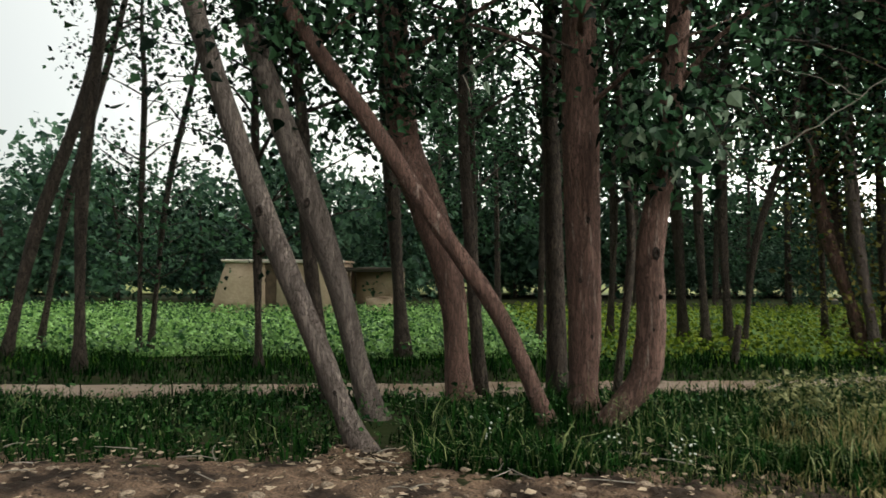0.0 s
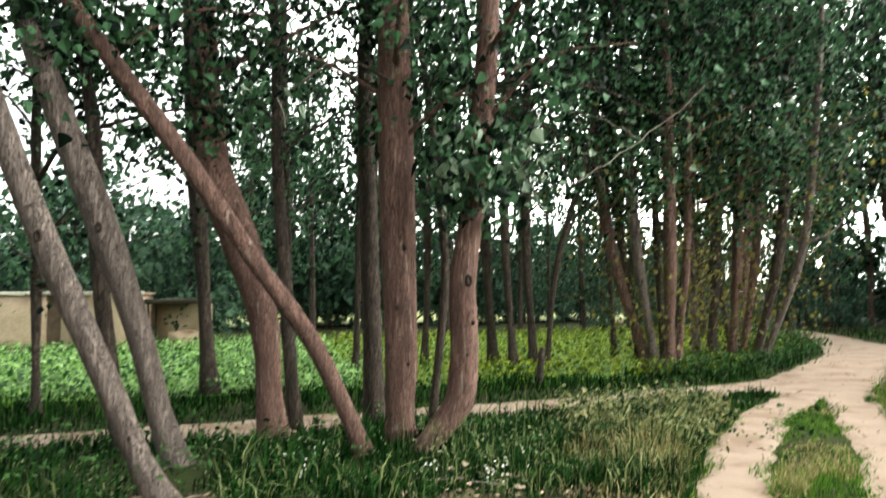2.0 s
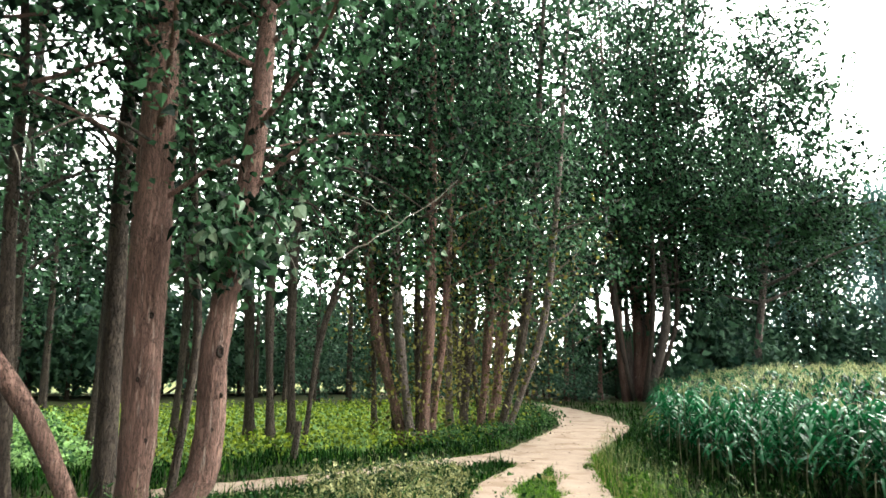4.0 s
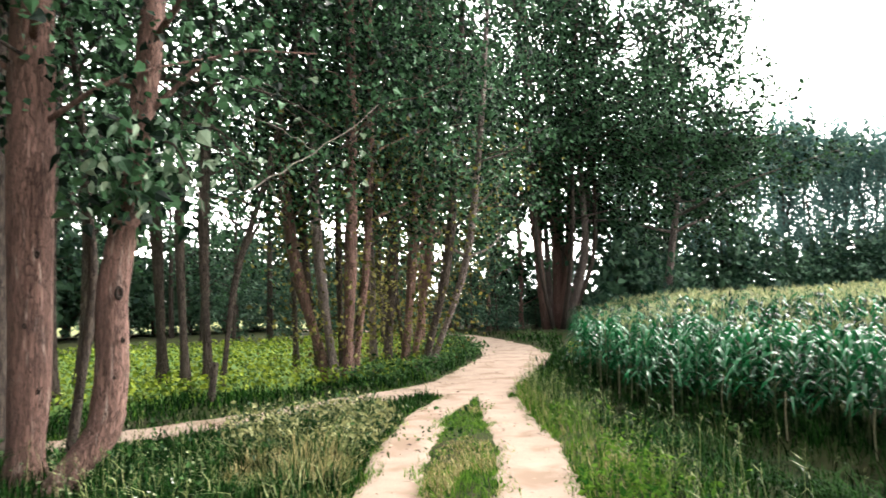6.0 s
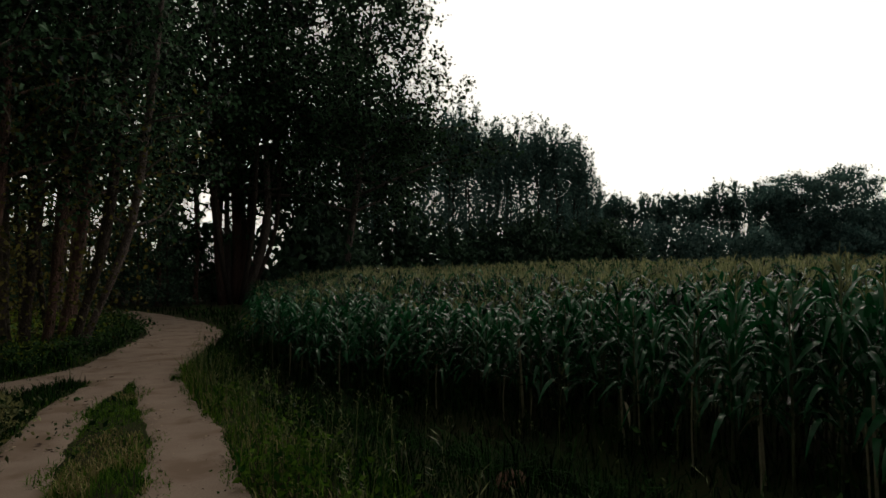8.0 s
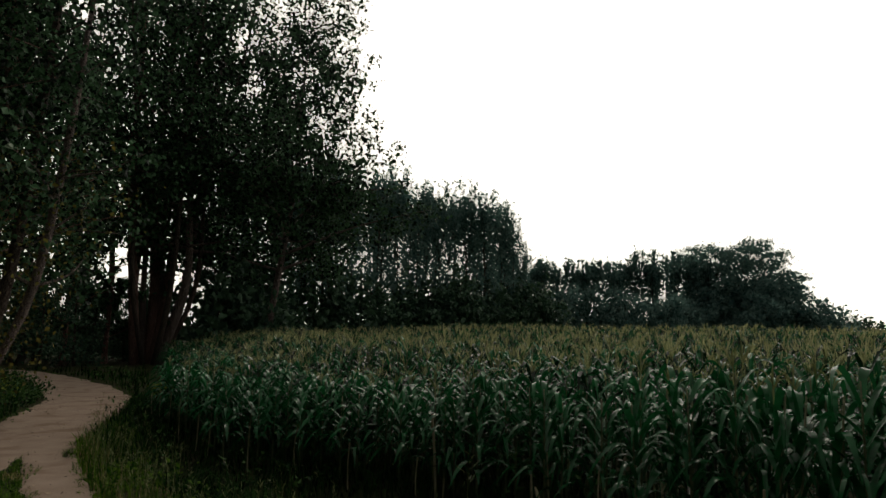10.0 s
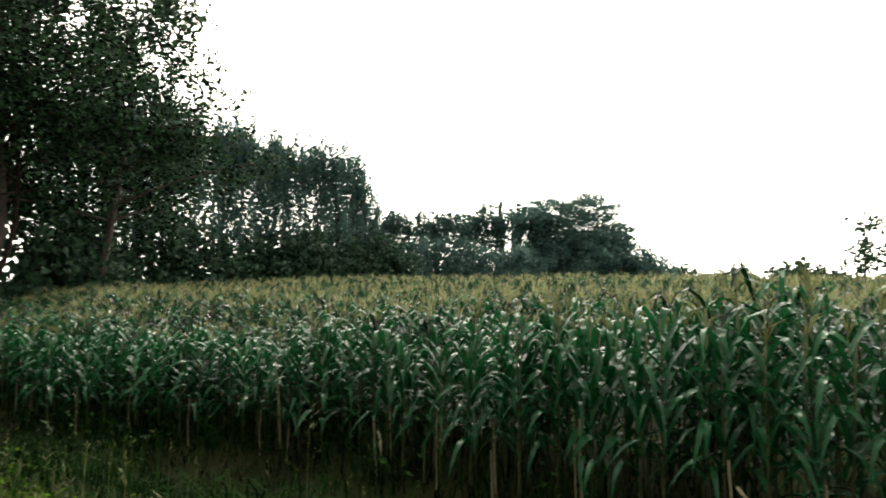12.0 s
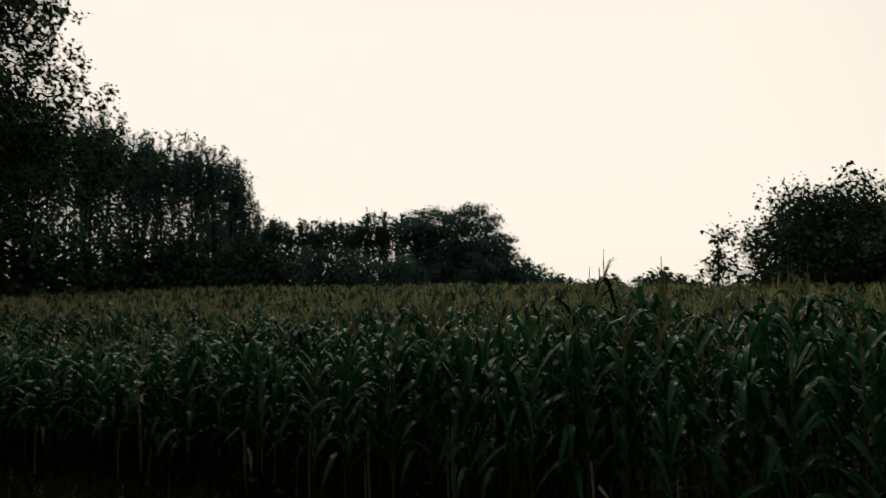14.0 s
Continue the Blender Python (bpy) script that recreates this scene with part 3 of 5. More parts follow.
thick_tree = tree("poplar_tree", "thick upright poplar with ridged reddish-brown bark", at_y(7.25, [(1.15, -0.08), (1.14, 0.18), (1.16, 0.9), (1.14, 2.0), (1.12, 3.0), (1.10, 4.56)]),
     [0.27, 0.185, 0.182, 0.192, 0.205, 0.185], M_BARK_RED, M_LEAF, 2400, 0.085, (0.0, 0.3, 6.0), 0.3, 18, 1.8, 0.6, 71, 0.34, NEAR, 22, 70, shade_leaves=1800)
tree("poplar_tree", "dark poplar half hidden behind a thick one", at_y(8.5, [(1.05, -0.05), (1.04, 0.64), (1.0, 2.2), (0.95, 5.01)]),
     [0.15, 0.127, 0.115, 0.086], M_BARK_DARK, M_LEAF, 1800, 0.085, (0.1, 0.3, 4.0), 0.4, 12, 1.5, 0.6, 81, 0.32, NEAR, 10, 30, shade_leaves=1800)
sprout = rng.normal(0, 1, (150, 3)) * (0.30, 0.26, 0.30) + (1.93, 6.62, 2.95)
bend = tree("poplar_tree", "poplar with a crooked base, branch scar and leafy sprouts", at_y(6.75, [(1.25, -0.08), (1.43, 0.21), (1.67, 0.50), (1.735, 0.90), (1.74, 1.82), (1.86, 2.59), (1.95, 3.3), (2.05, 4.38)]),
            [0.175, 0.128, 0.150, 0.148, 0.136, 0.128, 0.122, 0.115], M_BARK_RED, M_LEAF, 2800, 0.085, (0.4, 0.2, 5.6), 0.36, 18, 1.8, 0.5, 91, 0.32, NEAR, 22, 70, extra=sprout, shade_leaves=1800)
tree("poplar_tree", "thin stem beside a crooked poplar", at_y(7.4, [(1.5, -0.05), (1.60, 0.75), (1.71, 2.03), (1.65, 2.68), (1.41, 4.62)]),
     [0.055, 0.05, 0.05, 0.045, 0.035], M_BARK_DARK, M_LEAF, 1800, 0.085, (-0.3, 0.2, 2.0), 0.45, 8, 0.9, 0.6, 95, 0.28, NEAR, 8, 26, shade_leaves=1800)


def scar(parent, spot, size):
    """A dark knot hole with a raised lip."""
    r = np.random.default_rng(int(abs(spot[0]) * 100))
    v, f = [], []
    for k, (rad, out) in enumerate(((1.0, 0.0), (0.85, -0.028), (0.5, -0.02), (0.12, 0.012))):
        for j in range(10):
            a0 = 2 * math.pi * j / 10
            v.append((math.cos(a0) * size * rad * r.uniform(0.85, 1.15), out, math.sin(a0) * size * 1.7 * rad * r.uniform(0.85, 1.15)))
    for k in range(3):
        for j in range(10):
            f.append([k * 10 + j, k * 10 + (j + 1) % 10, (k + 1) * 10 + (j + 1) % 10, (k + 1) * 10 + j])
    f.append([30 + j for j in range(10)])
    ob = part("branch_scar", (v, f), M_SCAR, parent, "dark hollow branch scar", True)
    ob.location = Vector(spot) - parent.location


scar(bend, (1.755, 6.61, 1.79), 0.040)
scar(lean_tree, (-1.97, 5.635, 2.12), 0.030)
scar(lean_tree, (-1.30, 5.645, 0.55), 0.014)
scar(knot_tree, (-1.80, 6.765, 2.30), 0.034)
scar(thick_tree, (1.08, 7.075, 1.5), 0.018)
scar(thick_tree, (1.20, 7.075, 0.9), 0.015)
scar(bend, (1.79, 6.60, 1.35), 0.016)
scar(bend, (1.72, 6.61, 1.02), 0.012)
scar(thick_tree, (1.16, 7.06, 2.15), 0.022)
tagged(part("leafy_sprout", leaves(np.clip(rng.normal(0, 1, (330, 3)), -1.7, 1.7) * (0.30, 0.22, 0.30) + (0.58, -0.16, 3.0), 0.115, 6, 0.8, fine=True), M_LEAF, bend, "dense leafy sprouts round the trunk"), kind="stuff")
part("young_leaves", leaves(np.clip(rng.normal(0, 1, (80, 3)), -1.5, 1.5) * (0.34, 0.2, 0.3) + (0.68, -0.35, 3.05), 0.115, 5, 0.8, fine=True), M_LEAF_LIGHT, bend, "pale young leaves")


def heart_leaf(seed):
    """A hanging, folded poplar leaf of unit length on its stalk."""
    r = np.random.default_rng(seed)
    rim = [(0.0, 0.0), (0.34, -0.02), (0.42, -0.22), (0.30, -0.5), (0.12, -0.8), (0.0, -1.0)]
    v = [(0, 0.0, 0.3), (0.012, 0, 0.3)] + [(0, 0.02 * k, -0.2 * k) for k in range(6)]
    for side in (1, -1):
        v += [(side * x, 0.12 * abs(x) + 0.02 * r.normal() + 0.02 * k, z) for k, (x, z) in enumerate(rim[1:5])]
    f = [[0, 1, 2]]
    for b in (8, 12):
        f += [[2, b, b + 1, 3], [3, b + 1, b + 2, 4], [4, b + 2, b + 3, 6], [6, b + 3, 7]]
    return mesh_of("leaf", v, f, M_LEAF_LIGHT, True)


SPRAY_LEAVES = [heart_leaf(k) for k in range(4)]


def leaf_spray(tree_ob, root, spot, count, size, seed, radius=0.3):
    """A hanging spray of pale leaves at the end of a thin bough of a tree."""
    r = np.random.default_rng(seed)
    o = Vector(tree_ob.location)
    a0, b0 = np.array(Vector(root) - o), np.array(Vector(spot) - o)
    line = spline([a0, (a0 + b0) / 2 + (0, 0, 0.3), b0], 9)
    part("bough", tube(line, np.linspace(0.022, 0.004, 9), 5), M_BARK_DARK, tree_ob, smooth=True)
    spray = part("leaf_spray", tube(spline([b0, b0 + (0.05, -0.02, -0.12), b0 + (0.07, 0, -0.25)], 5), np.linspace(0.005, 0.002, 5), 4), M_TWIG, tree_ob, "pale hanging leaf spray")
    for k in range(count):
        c = r.normal(0, 1, 3) * (radius, radius, radius * 0.8) + b0 + (0, 0.05, 0.1)
        leaf = part("leaf", SPRAY_LEAVES[int(r.integers(0, 4))], None, spray)
        leaf.matrix_basis = Matrix.LocRotScale(Vector(c), Euler((r.normal(0, 0.9), r.normal(0, 0.9), r.uniform(0, 6.28))), Vector((size, size, size)) * r.uniform(0.75, 1.25))


leaf_spray(bend, (1.12, 7.2, 4.0), (-0.2, 5.6, 3.3), 6, 0.095, 1, 0.18)
leaf_spray(bend, (1.95, 6.75, 3.1), (2.3, 6.2, 2.75), 8, 0.09, 2, 0.2)
leaf_spray(bend, (2.0, 6.75, 3.4), (3.0, 6.1, 2.85), 9, 0.09, 3, 0.25)
leaf_spray(bend, (2.05, 6.75, 3.9), (4.4, 6.3, 3.3), 10, 0.085, 4, 0.3)
leaf_spray(bend, (2.05, 6.75, 3.9), (3.6, 6.6, 3.7), 9, 0.085, 5, 0.3)

part("bough", tube(spline([np.array(p) - np.array(bend.location) for p in ((2.05, 6.75, 3.9), (2.6, 6.6, 3.5), (2.9, 6.46, 2.80))], 9), np.linspace(0.014, 0.006, 9), 5), M_BARK_DARK, bend, smooth=True)
# bare twig across the view, grown from the crooked poplar
for pts, r0 in (([(2.9, 6.46, 2.80), (3.1, 6.42, 2.93), (3.65, 6.35, 3.30), (4.2, 6.3, 3.72), (4.45, 6.3, 3.95)], 0.0075), ([(3.65, 6.35, 3.30), (3.4, 6.4, 3.46), (2.7, 6.45, 3.62)], 0.005)):
    q = spline([np.array(p) - np.array(bend.location) for p in pts], 14)
    part("bare_twig", tube(q + np.random.default_rng(int(r0 * 1e4)).normal(0, 0.012, q.shape), np.linspace(r0, 0.003, 14), 6), M_TWIG, bend, "bare pale twig")

# second row: slim poplars between the footpath and the field
ROW = "slim poplars along the field"


def slim(base, mid, top, radius, seed, count=4000, label="slim dark poplar at the field edge", bark=None, tall=9.0, leaf=None, start=0.2, size=0.085, reach=1.7, high=0, group=ROW):
    b, m, t = np.array(base, float), np.array(mid, float), np.array(top, float)
    go = (t - m) / max(t[2] - m[2], 0.5) * tall * 0.6
    go[2] = tall
    b = b - (0, 0, 0.06)
    r = np.random.default_rng(seed + 40)
    crown = b + go * 0.35 + r.normal(0, 1, (high, 3)) * (0.85, 0.85, 0)
    crown[:, 2] = r.uniform(6.2, 11.0, high)
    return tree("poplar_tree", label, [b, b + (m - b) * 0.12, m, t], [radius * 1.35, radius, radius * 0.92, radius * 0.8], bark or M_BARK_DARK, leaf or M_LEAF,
                count, size, tuple(go), start, 22, reach, 0.55, seed, 0.38, group, 8, 26, extra=crown if high else None)


slim((-7.74, 10.92, 0), (-7.4, 11.1, 2.02), (-6.78, 11.5, 4.62), 0.12, 101, 1500, "leaning slim poplar at the field edge", reach=1.2, start=0.4)
slim((-7.84, 11.99, 0), (-7.38, 12.2, 3.12), (-6.91, 12.5, 5.42), 0.08, 102, 1400, "leaning thin poplar at the field edge", reach=1.2, start=0.4)
slim((-5.86, 9.83, 0), (-5.86, 9.83, 2.83), (-5.64, 9.95, 5.7), 0.11, 103, 1800, reach=1.3, start=0.4)
slim((-6.02, 12.08, 0), (-6.02, 12.1, 3.41), (-6.0, 12.1, 4.98), 0.065, 104, 900, tall=2.5, reach=0.9)
slim((-5.89, 12.2, 0), (-5.56, 12.3, 3.43), (-5.31, 12.4, 4.72), 0.065, 105, 900, tall=2.5, reach=0.9)
slim((-3.28, 10.21, 0), (-3.32, 10.2, 1.91), (-3.38, 10.2, 4.02), 0.08, 106, 2600, tall=5)
slim((-1.14, 11.56, 0), (-1.40, 11.54, 3.44), (-1.51, 11.5, 5.32), 0.155, 107, 4400)
slim((0.22, 14.2, 0), (0.13, 14.2, 2.52), (0.02, 14.2, 7.38), 0.095, 108, 3000)
slim((1.4, 13.2, 0), (1.5, 13.3, 3.0), (1.6, 13.3, 6.0), 0.09, 109, 3200)
slim((2.3, 12.4, 0), (2.2, 12.5, 3.0), (2.3, 12.6, 6.0), 0.10, 110, 3000)
slim((3.1, 14.6, 0), (3.2, 14.6, 3.0), (3.0, 14.8, 6.0), 0.10, 111, 4000)
slim((4.43, 13.75, 0), (4.25, 13.8, 3.22), (4.09, 13.9, 5.48), 0.14, 112, 3600, size=0.10, reach=1.9, start=0.3, high=1700)
slim((4.52, 12.74, 0), (4.38, 12.8, 3.13), (4.47, 12.8, 5.3), 0.11, 113, 3200, size=0.10, reach=1.9, start=0.3, high=1700)
slim((4.91, 12.66, 0), (4.79, 12.7, 3.15), (4.89, 12.7, 5.91), 0.11, 114, 3200, size=0.10, reach=1.9, start=0.3, high=1700)
slim((5.07, 12.49, 0), (5.34, 12.4, 2.28), (5.71, 12.2, 3.71), 0.078, 115, 4200, "thin leaning poplar at the field edge")
slim((7.74, 14.58, 0), (7.66, 14.63, 3.22), (7.63, 14.6, 4.86), 0.09, 116, 3600, size=0.10, reach=1.9, start=0.3, high=1700)

stump = thing("tree_stump", "short broken pole of a dead sapling at the field edge", "stump", at=(4.15, 10.6, 0))
part("trunk", tube(spline([(0, 0, -0.06), (0.03, 0, 0.35), (0.09, 0.01, 0.74)], 9), np.linspace(0.062, 0.05, 9), 9, 0.08, 4), M_BARK_DARK, stump, smooth=True)

CLUMP = "poplar clumps beside the lane"
# dark bark on some stems stands in for their shaded sides
BARKS = ((M_BARK_RED, "reddish"), (M_BARK_DARK, "dark"), (M_BARK, "grey-brown"), (M_BARK_DARK, "dark"), (M_BARK_RED, "reddish"))
clump_stems = []
for (cx, cy), rows in (((7.3, 12.05), ((-0.10, 0, -0.26, 0.17), (-0.30, 0.2, -0.12, 0.12), (0.0, -0.15, -0.12, 0.15), (0.12, 0.2, -0.02, 0.10), (0.22, -0.1, 0.03, 0.17), (0.36, 0.15, 0.10, 0.11), (0.2, 0.35, 0.16, 0.085))),
                       ((9.55, 12.8), ((-0.66, 0, -0.03, 0.16), (-0.40, -0.15, 0.07, 0.17), (0.02, -0.1, 0.08, 0.16), (0.2, 0.1, 0.15, 0.12), (0.45, -0.1, 0.22, 0.15), (0.60, 0.1, 0.33, 0.12), (0.1, 0.4, -0.12, 0.10)))):
    far_way = np.array([cx, cy]) / math.hypot(cx, cy)
    across = np.array([far_way[1], -far_way[0]])
    for u, v, lean, rad in rows:
        foot = np.array([cx, cy]) + across * u + far_way * v
        knee, high = foot + across * lean * 2.7 + far_way * v * 0.3, foot + across * lean * 3.9 + far_way * v * 0.5
        clump_stems.append((tuple(foot), (*knee, 2.4), (*high, 5.2), rad * 0.82))
clump_stems += [((13.4, 17.2), (13.5, 17.1, 2.6), (13.8, 17.0, 5.5), 0.12), ((14.6, 18.6), (14.8, 18.5, 2.6), (15.1, 18.3, 5.5), 0.13), ((13.0, 18.5), (12.9, 18.6, 2.6), (12.8, 18.7, 5.5), 0.11),
                ((15.9, 21.0), (16.1, 21, 2.6), (16.5, 20.8, 5.5), 0.14), ((17.2, 24.5), (17.3, 24.5, 2.6), (17.6, 24.3, 5.5), 0.14)]
for n, (b, m, t, rad) in enumerate(clump_stems):
    stem = slim((*b, 0), m, t, rad, 200 + n, 3500 if n < 14 else 4600, BARKS[n % 5][1] + " poplar stem in a leafy clump beside the lane", BARKS[n % 5][0], 9.0, M_LEAF, (0.2, 0.3, 0.25)[n % 3], 0.10 if n < 14 else 0.13, 1.8 if n < 14 else 2.6, 600 if n < 14 else 0, CLUMP)
    low_rng = np.random.default_rng(260 + n)
    f = low_rng.uniform(0.2, 2.3, (400, 1))
    low_spots = np.array([0, 0, 0.06]) + (np.array(m) - np.array([*b, 0.0])) * f + low_rng.normal(0, 1, (400, 3)) * (0.5, 0.5, 0.3)
    tagged(part("low_leaves", leaves(low_spots, 0.08, 270 + n), M_LEAF_YEL, stem, "brown leaves on low shoots, tinted yellow as if back-lit"), kind="stuff")
for n, (x, y) in enumerate(((24.5, 25.6), (25.6, 26.4), (26.3, 25.0), (24.0, 27.5), (27.0, 27.2))):
    slim((x, y, 0), (x + 0.1, y, 3.5), (x - 0.2, y, 7.5), 0.15, 250 + n, 3000, "tall thin poplar on the lane's far bend", (M_BARK_RED, M_BARK)[n % 2], 9.0, M_LEAF, 0.1, 0.2, 2.3)

# broad many-stemmed poplar on the lane's far bend
big_tree = thing("poplar_tree", "broad many-stemmed poplar on the lane's bend", "tree", at=(27.2, 23.3, 0))
stems, stem_boughs = [], []
for k in range(12):
    r = np.random.default_rng(300 + k)
    a0 = k * 2.4 + r.uniform(-0.4, 0.4)
    lean = r.uniform(0.15, 1.0)
    foot = np.array([math.cos(a0) * r.uniform(0.2, 0.6), math.sin(a0) * r.uniform(0.2, 0.6), -0.1])
    out_way = np.array([math.cos(a0), math.sin(a0), 0])
    line = spline([foot, foot + out_way * 1.5 * lean + (0, 0, 3.5), foot + out_way * 2.0 * lean + r.normal(0, 0.2, 3) + (0, 0, 9), foot + out_way * 3.4 * lean + (0, 0, 16), foot + out_way * 4.2 * lean + (0, 0, 24)], 26)
    rad = np.linspace((0.27, 0.14, 0.20)[k % 3], 0.02, 26) * r.uniform(0.85, 1.15)
    stems.append((line, rad))
    stem_boughs += limbs(line, rad, 0.24, 14, 5.4, 0.35, 320 + k)
    # some stems get dark bark to imitate stems shaded against the sky
    part("trunk", joined([tube(line, rad, 8, 0.05, k)] + [tube(l, q, 4) for l, q in stem_boughs[-14:]]), (M_BARK_RED, M_BARK_DARK, M_BARK)[k % 3], big_tree, smooth=True)
part("crown", leaves(crown_points(stem_boughs, 84000, 0.8, 341, 0.3, 28, 0.36), 0.165, 342), M_LEAF, big_tree)

tree("poplar_tree", "tall spreading poplar beside the corn", [(32.3, 20.2, 0.0), (32.5, 20.0, 2.5), (32.8, 19.6, 6.0), (33.0, 19.2, 9.5)], [0.30, 0.22, 0.18, 0.13], M_BARK, M_LEAF, 39000, 0.17, (0.6, -0.6, 11.5), 0.26, 50, 5.2, 0.3, 351, 0.7, "", 8, 26, 0.3)

# woods behind the field, windbreak and distance
def bushy(name, label, tall, wide, count, size, seed, group, leaf=None, low=0.12, category="tree"):
    r = np.random.default_rng(seed)
    ob = thing(name, label, category, group)
    line = spline([(0, 0, -0.1), (r.normal(0, 0.15), r.normal(0, 0.15), tall * 0.4), (r.normal(0, 0.3), r.normal(0, 0.3), tall * 0.95)], 12)
    rad = np.linspace(0.03 * tall ** 0.8, 0.02, 12)
    bs = limbs(line, rad, low, 22, wide, 0.5, seed + 1)
    part("trunk", joined([tube(line, rad, 7, 0.05, seed)] + [tube(l[::2], q[::2], 3) for l, q in bs[::2]]), M_BARK_DARK, ob, smooth=True)
    part("crown", leaves(crown_points(bs, count, 0.16 * wide + 0.12, seed + 2, 0.1, 10), size, seed + 3), leaf or M_LEAF_FAR, ob)
    return ob


def narrow(label, tall, count, size, seed, group, low=0.16, leaf=None, leaders=6, body=0.86):
    r = np.random.default_rng(seed)
    ob = thing("poplar_tree", label, "tree", group)
    line = spline([(0, 0, -0.1), (0.1, 0.05, tall * 0.5), (0.25, 0.0, tall * body)], 14)
    rad = np.linspace(0.13, 0.015, 14)
    bs = limbs(line, rad, low, 26, 1.2 * tall / 12, 0.75, seed + 1)
    shoots = []
    for k in range(11):
        a0 = k * 2.4 + r.uniform(-0.4, 0.4)
        p = line[int(r.integers(7, 13))]
        o = np.array([math.cos(a0), math.sin(a0), 0])
        tip = np.array([p[0], p[1], 0]) + o * r.uniform(0.15, 0.85) + (0, 0, tall * r.uniform(0.86, 1.1))
        tip[2] = max(tip[2], p[2] + 0.9)
        shoots.append((spline([p, p * 0.5 + tip * 0.5 + o * 0.18, tip], 7), np.linspace(0.016, 0.005, 7)))
    bs += shoots
    main = list(bs)
    columns = []
    for k in range(leaders):
        a0, out = k * 2.4 + r.uniform(-0.5, 0.5), 1.1 * r.uniform(0.1, 1.0) ** 0.6
        top = tall * (r.uniform(0.94, 1.08) if k < 6 else r.uniform(0.36, 0.98))
        z = top - r.uniform(0.0, 1.0, 70) * r.uniform(1.4, 2.4)
        columns.append(np.stack([0.2 + out * math.cos(a0) + r.normal(0, 0.085, 70), out * math.sin(a0) + r.normal(0, 0.085, 70), z], 1))
        foot = line[int(np.clip(np.searchsorted(line[:, 2], top - 3.2), 1, 12))]
        bs.append((spline([foot, foot * 0.4 + columns[-1].mean(0) * 0.6, columns[-1].mean(0) + (0, 0, 0.7)], 7), np.linspace(0.02, 0.005, 7)))
    part("trunk", joined([tube(line, rad, 6, 0.03, seed)] + [tube(l[::2], q[::2], 3) for l, q in main[::2] + bs[len(main):]]), M_BARK_DARK, ob)
    body_leaves = leaves(np.concatenate([crown_points(main, int(count * 0.7), 0.32, seed + 2, 0.0, 10), crown_points(shoots, int(count * 0.3), 0.10, seed + 4, 0.0, 6)]), size, seed + 3, -0.3, 0.6)
    if leaders:
        v, f = leaves(np.concatenate(columns), size * 0.85, seed + 6, -0.8, 0.6)
        body_leaves = np.concatenate([body_leaves[0], v]), np.concatenate([body_leaves[1], f + len(body_leaves[0])])
    part("crown", body_leaves, leaf or M_LEAF_FAR, ob)
    return ob


def spread_copies(kinds, spots, seed, low=0.85, high=1.15, sizes=None):
    """The first tree of each kind goes to the first spots; copies stand on the rest."""
    r = np.random.default_rng(seed)
    for n, (x, y) in enumerate(spots):
        s = r.uniform(low, high) * (sizes[n] if sizes else 1)
        m = Matrix.Translation((x, y, float(height(x, y)))) @ Matrix.Rotation(r.uniform(0, 6.28), 4, "Z") @ Matrix.Diagonal((s, s, s * r.uniform(0.92, 1.08), 1))
        if n < len(kinds):
            kinds[n].matrix_basis = m
        else:
            copy_thing(kinds[n % len(kinds)], m)


r_spot = np.random.default_rng(17)
belt_kinds = [bushy("broadleaf_tree", "dense dark broadleaf tree behind the field", 6.2, 2.4, 2300, 0.25, 400 + 10 * k, "woods behind the field", low=0.07) for k in range(3)]
belt = [(-38 + 2.7 * k + r_spot.normal(0, 0.6), 26.0 + r_spot.uniform(0, 3.0) + (1.0 if -12 < -38 + 2.7 * k < -3 else 0)) for k in range(23)]
belt = [p for p in belt if p[0] < -1.5] + [(-34 + 4.2 * k + r_spot.normal(0, 0.8), 32 + r_spot.uniform(0, 4)) for k in range(8)] + [(-0.5 + 1.9 * k, 35.5 + r_spot.uniform(0, 2)) for k in range(11)]
spread_copies(belt_kinds, belt, 18, sizes=[1.0] * (len(belt) - 11) + [1.45] * 5 + [1.0] * 6)
grove_kinds = [narrow("slim poplar in the grove beyond the field", 10.5, 2100, 0.17, 450 + 10 * k, "grove beyond the field", 0.24, M_LEAF, 0, 1.0) for k in range(3)]
grove = [(-2 + 1.9 * k + r_spot.normal(0, 0.4), 25.3 + r_spot.uniform(0, 2.5)) for k in range(10)] + [(-3 + 2.0 * k + r_spot.normal(0, 0.5), 32.5 + r_spot.uniform(0, 3)) for k in range(11)]
spread_copies(grove_kinds, grove, 19)

lane_kinds = [bushy("broadleaf_tree", "dark tree crowding the far lane", 12, 3.2, 2000, 0.29, 480 + 10 * k, "trees along the far lane", low=0.03) for k in range(2)]
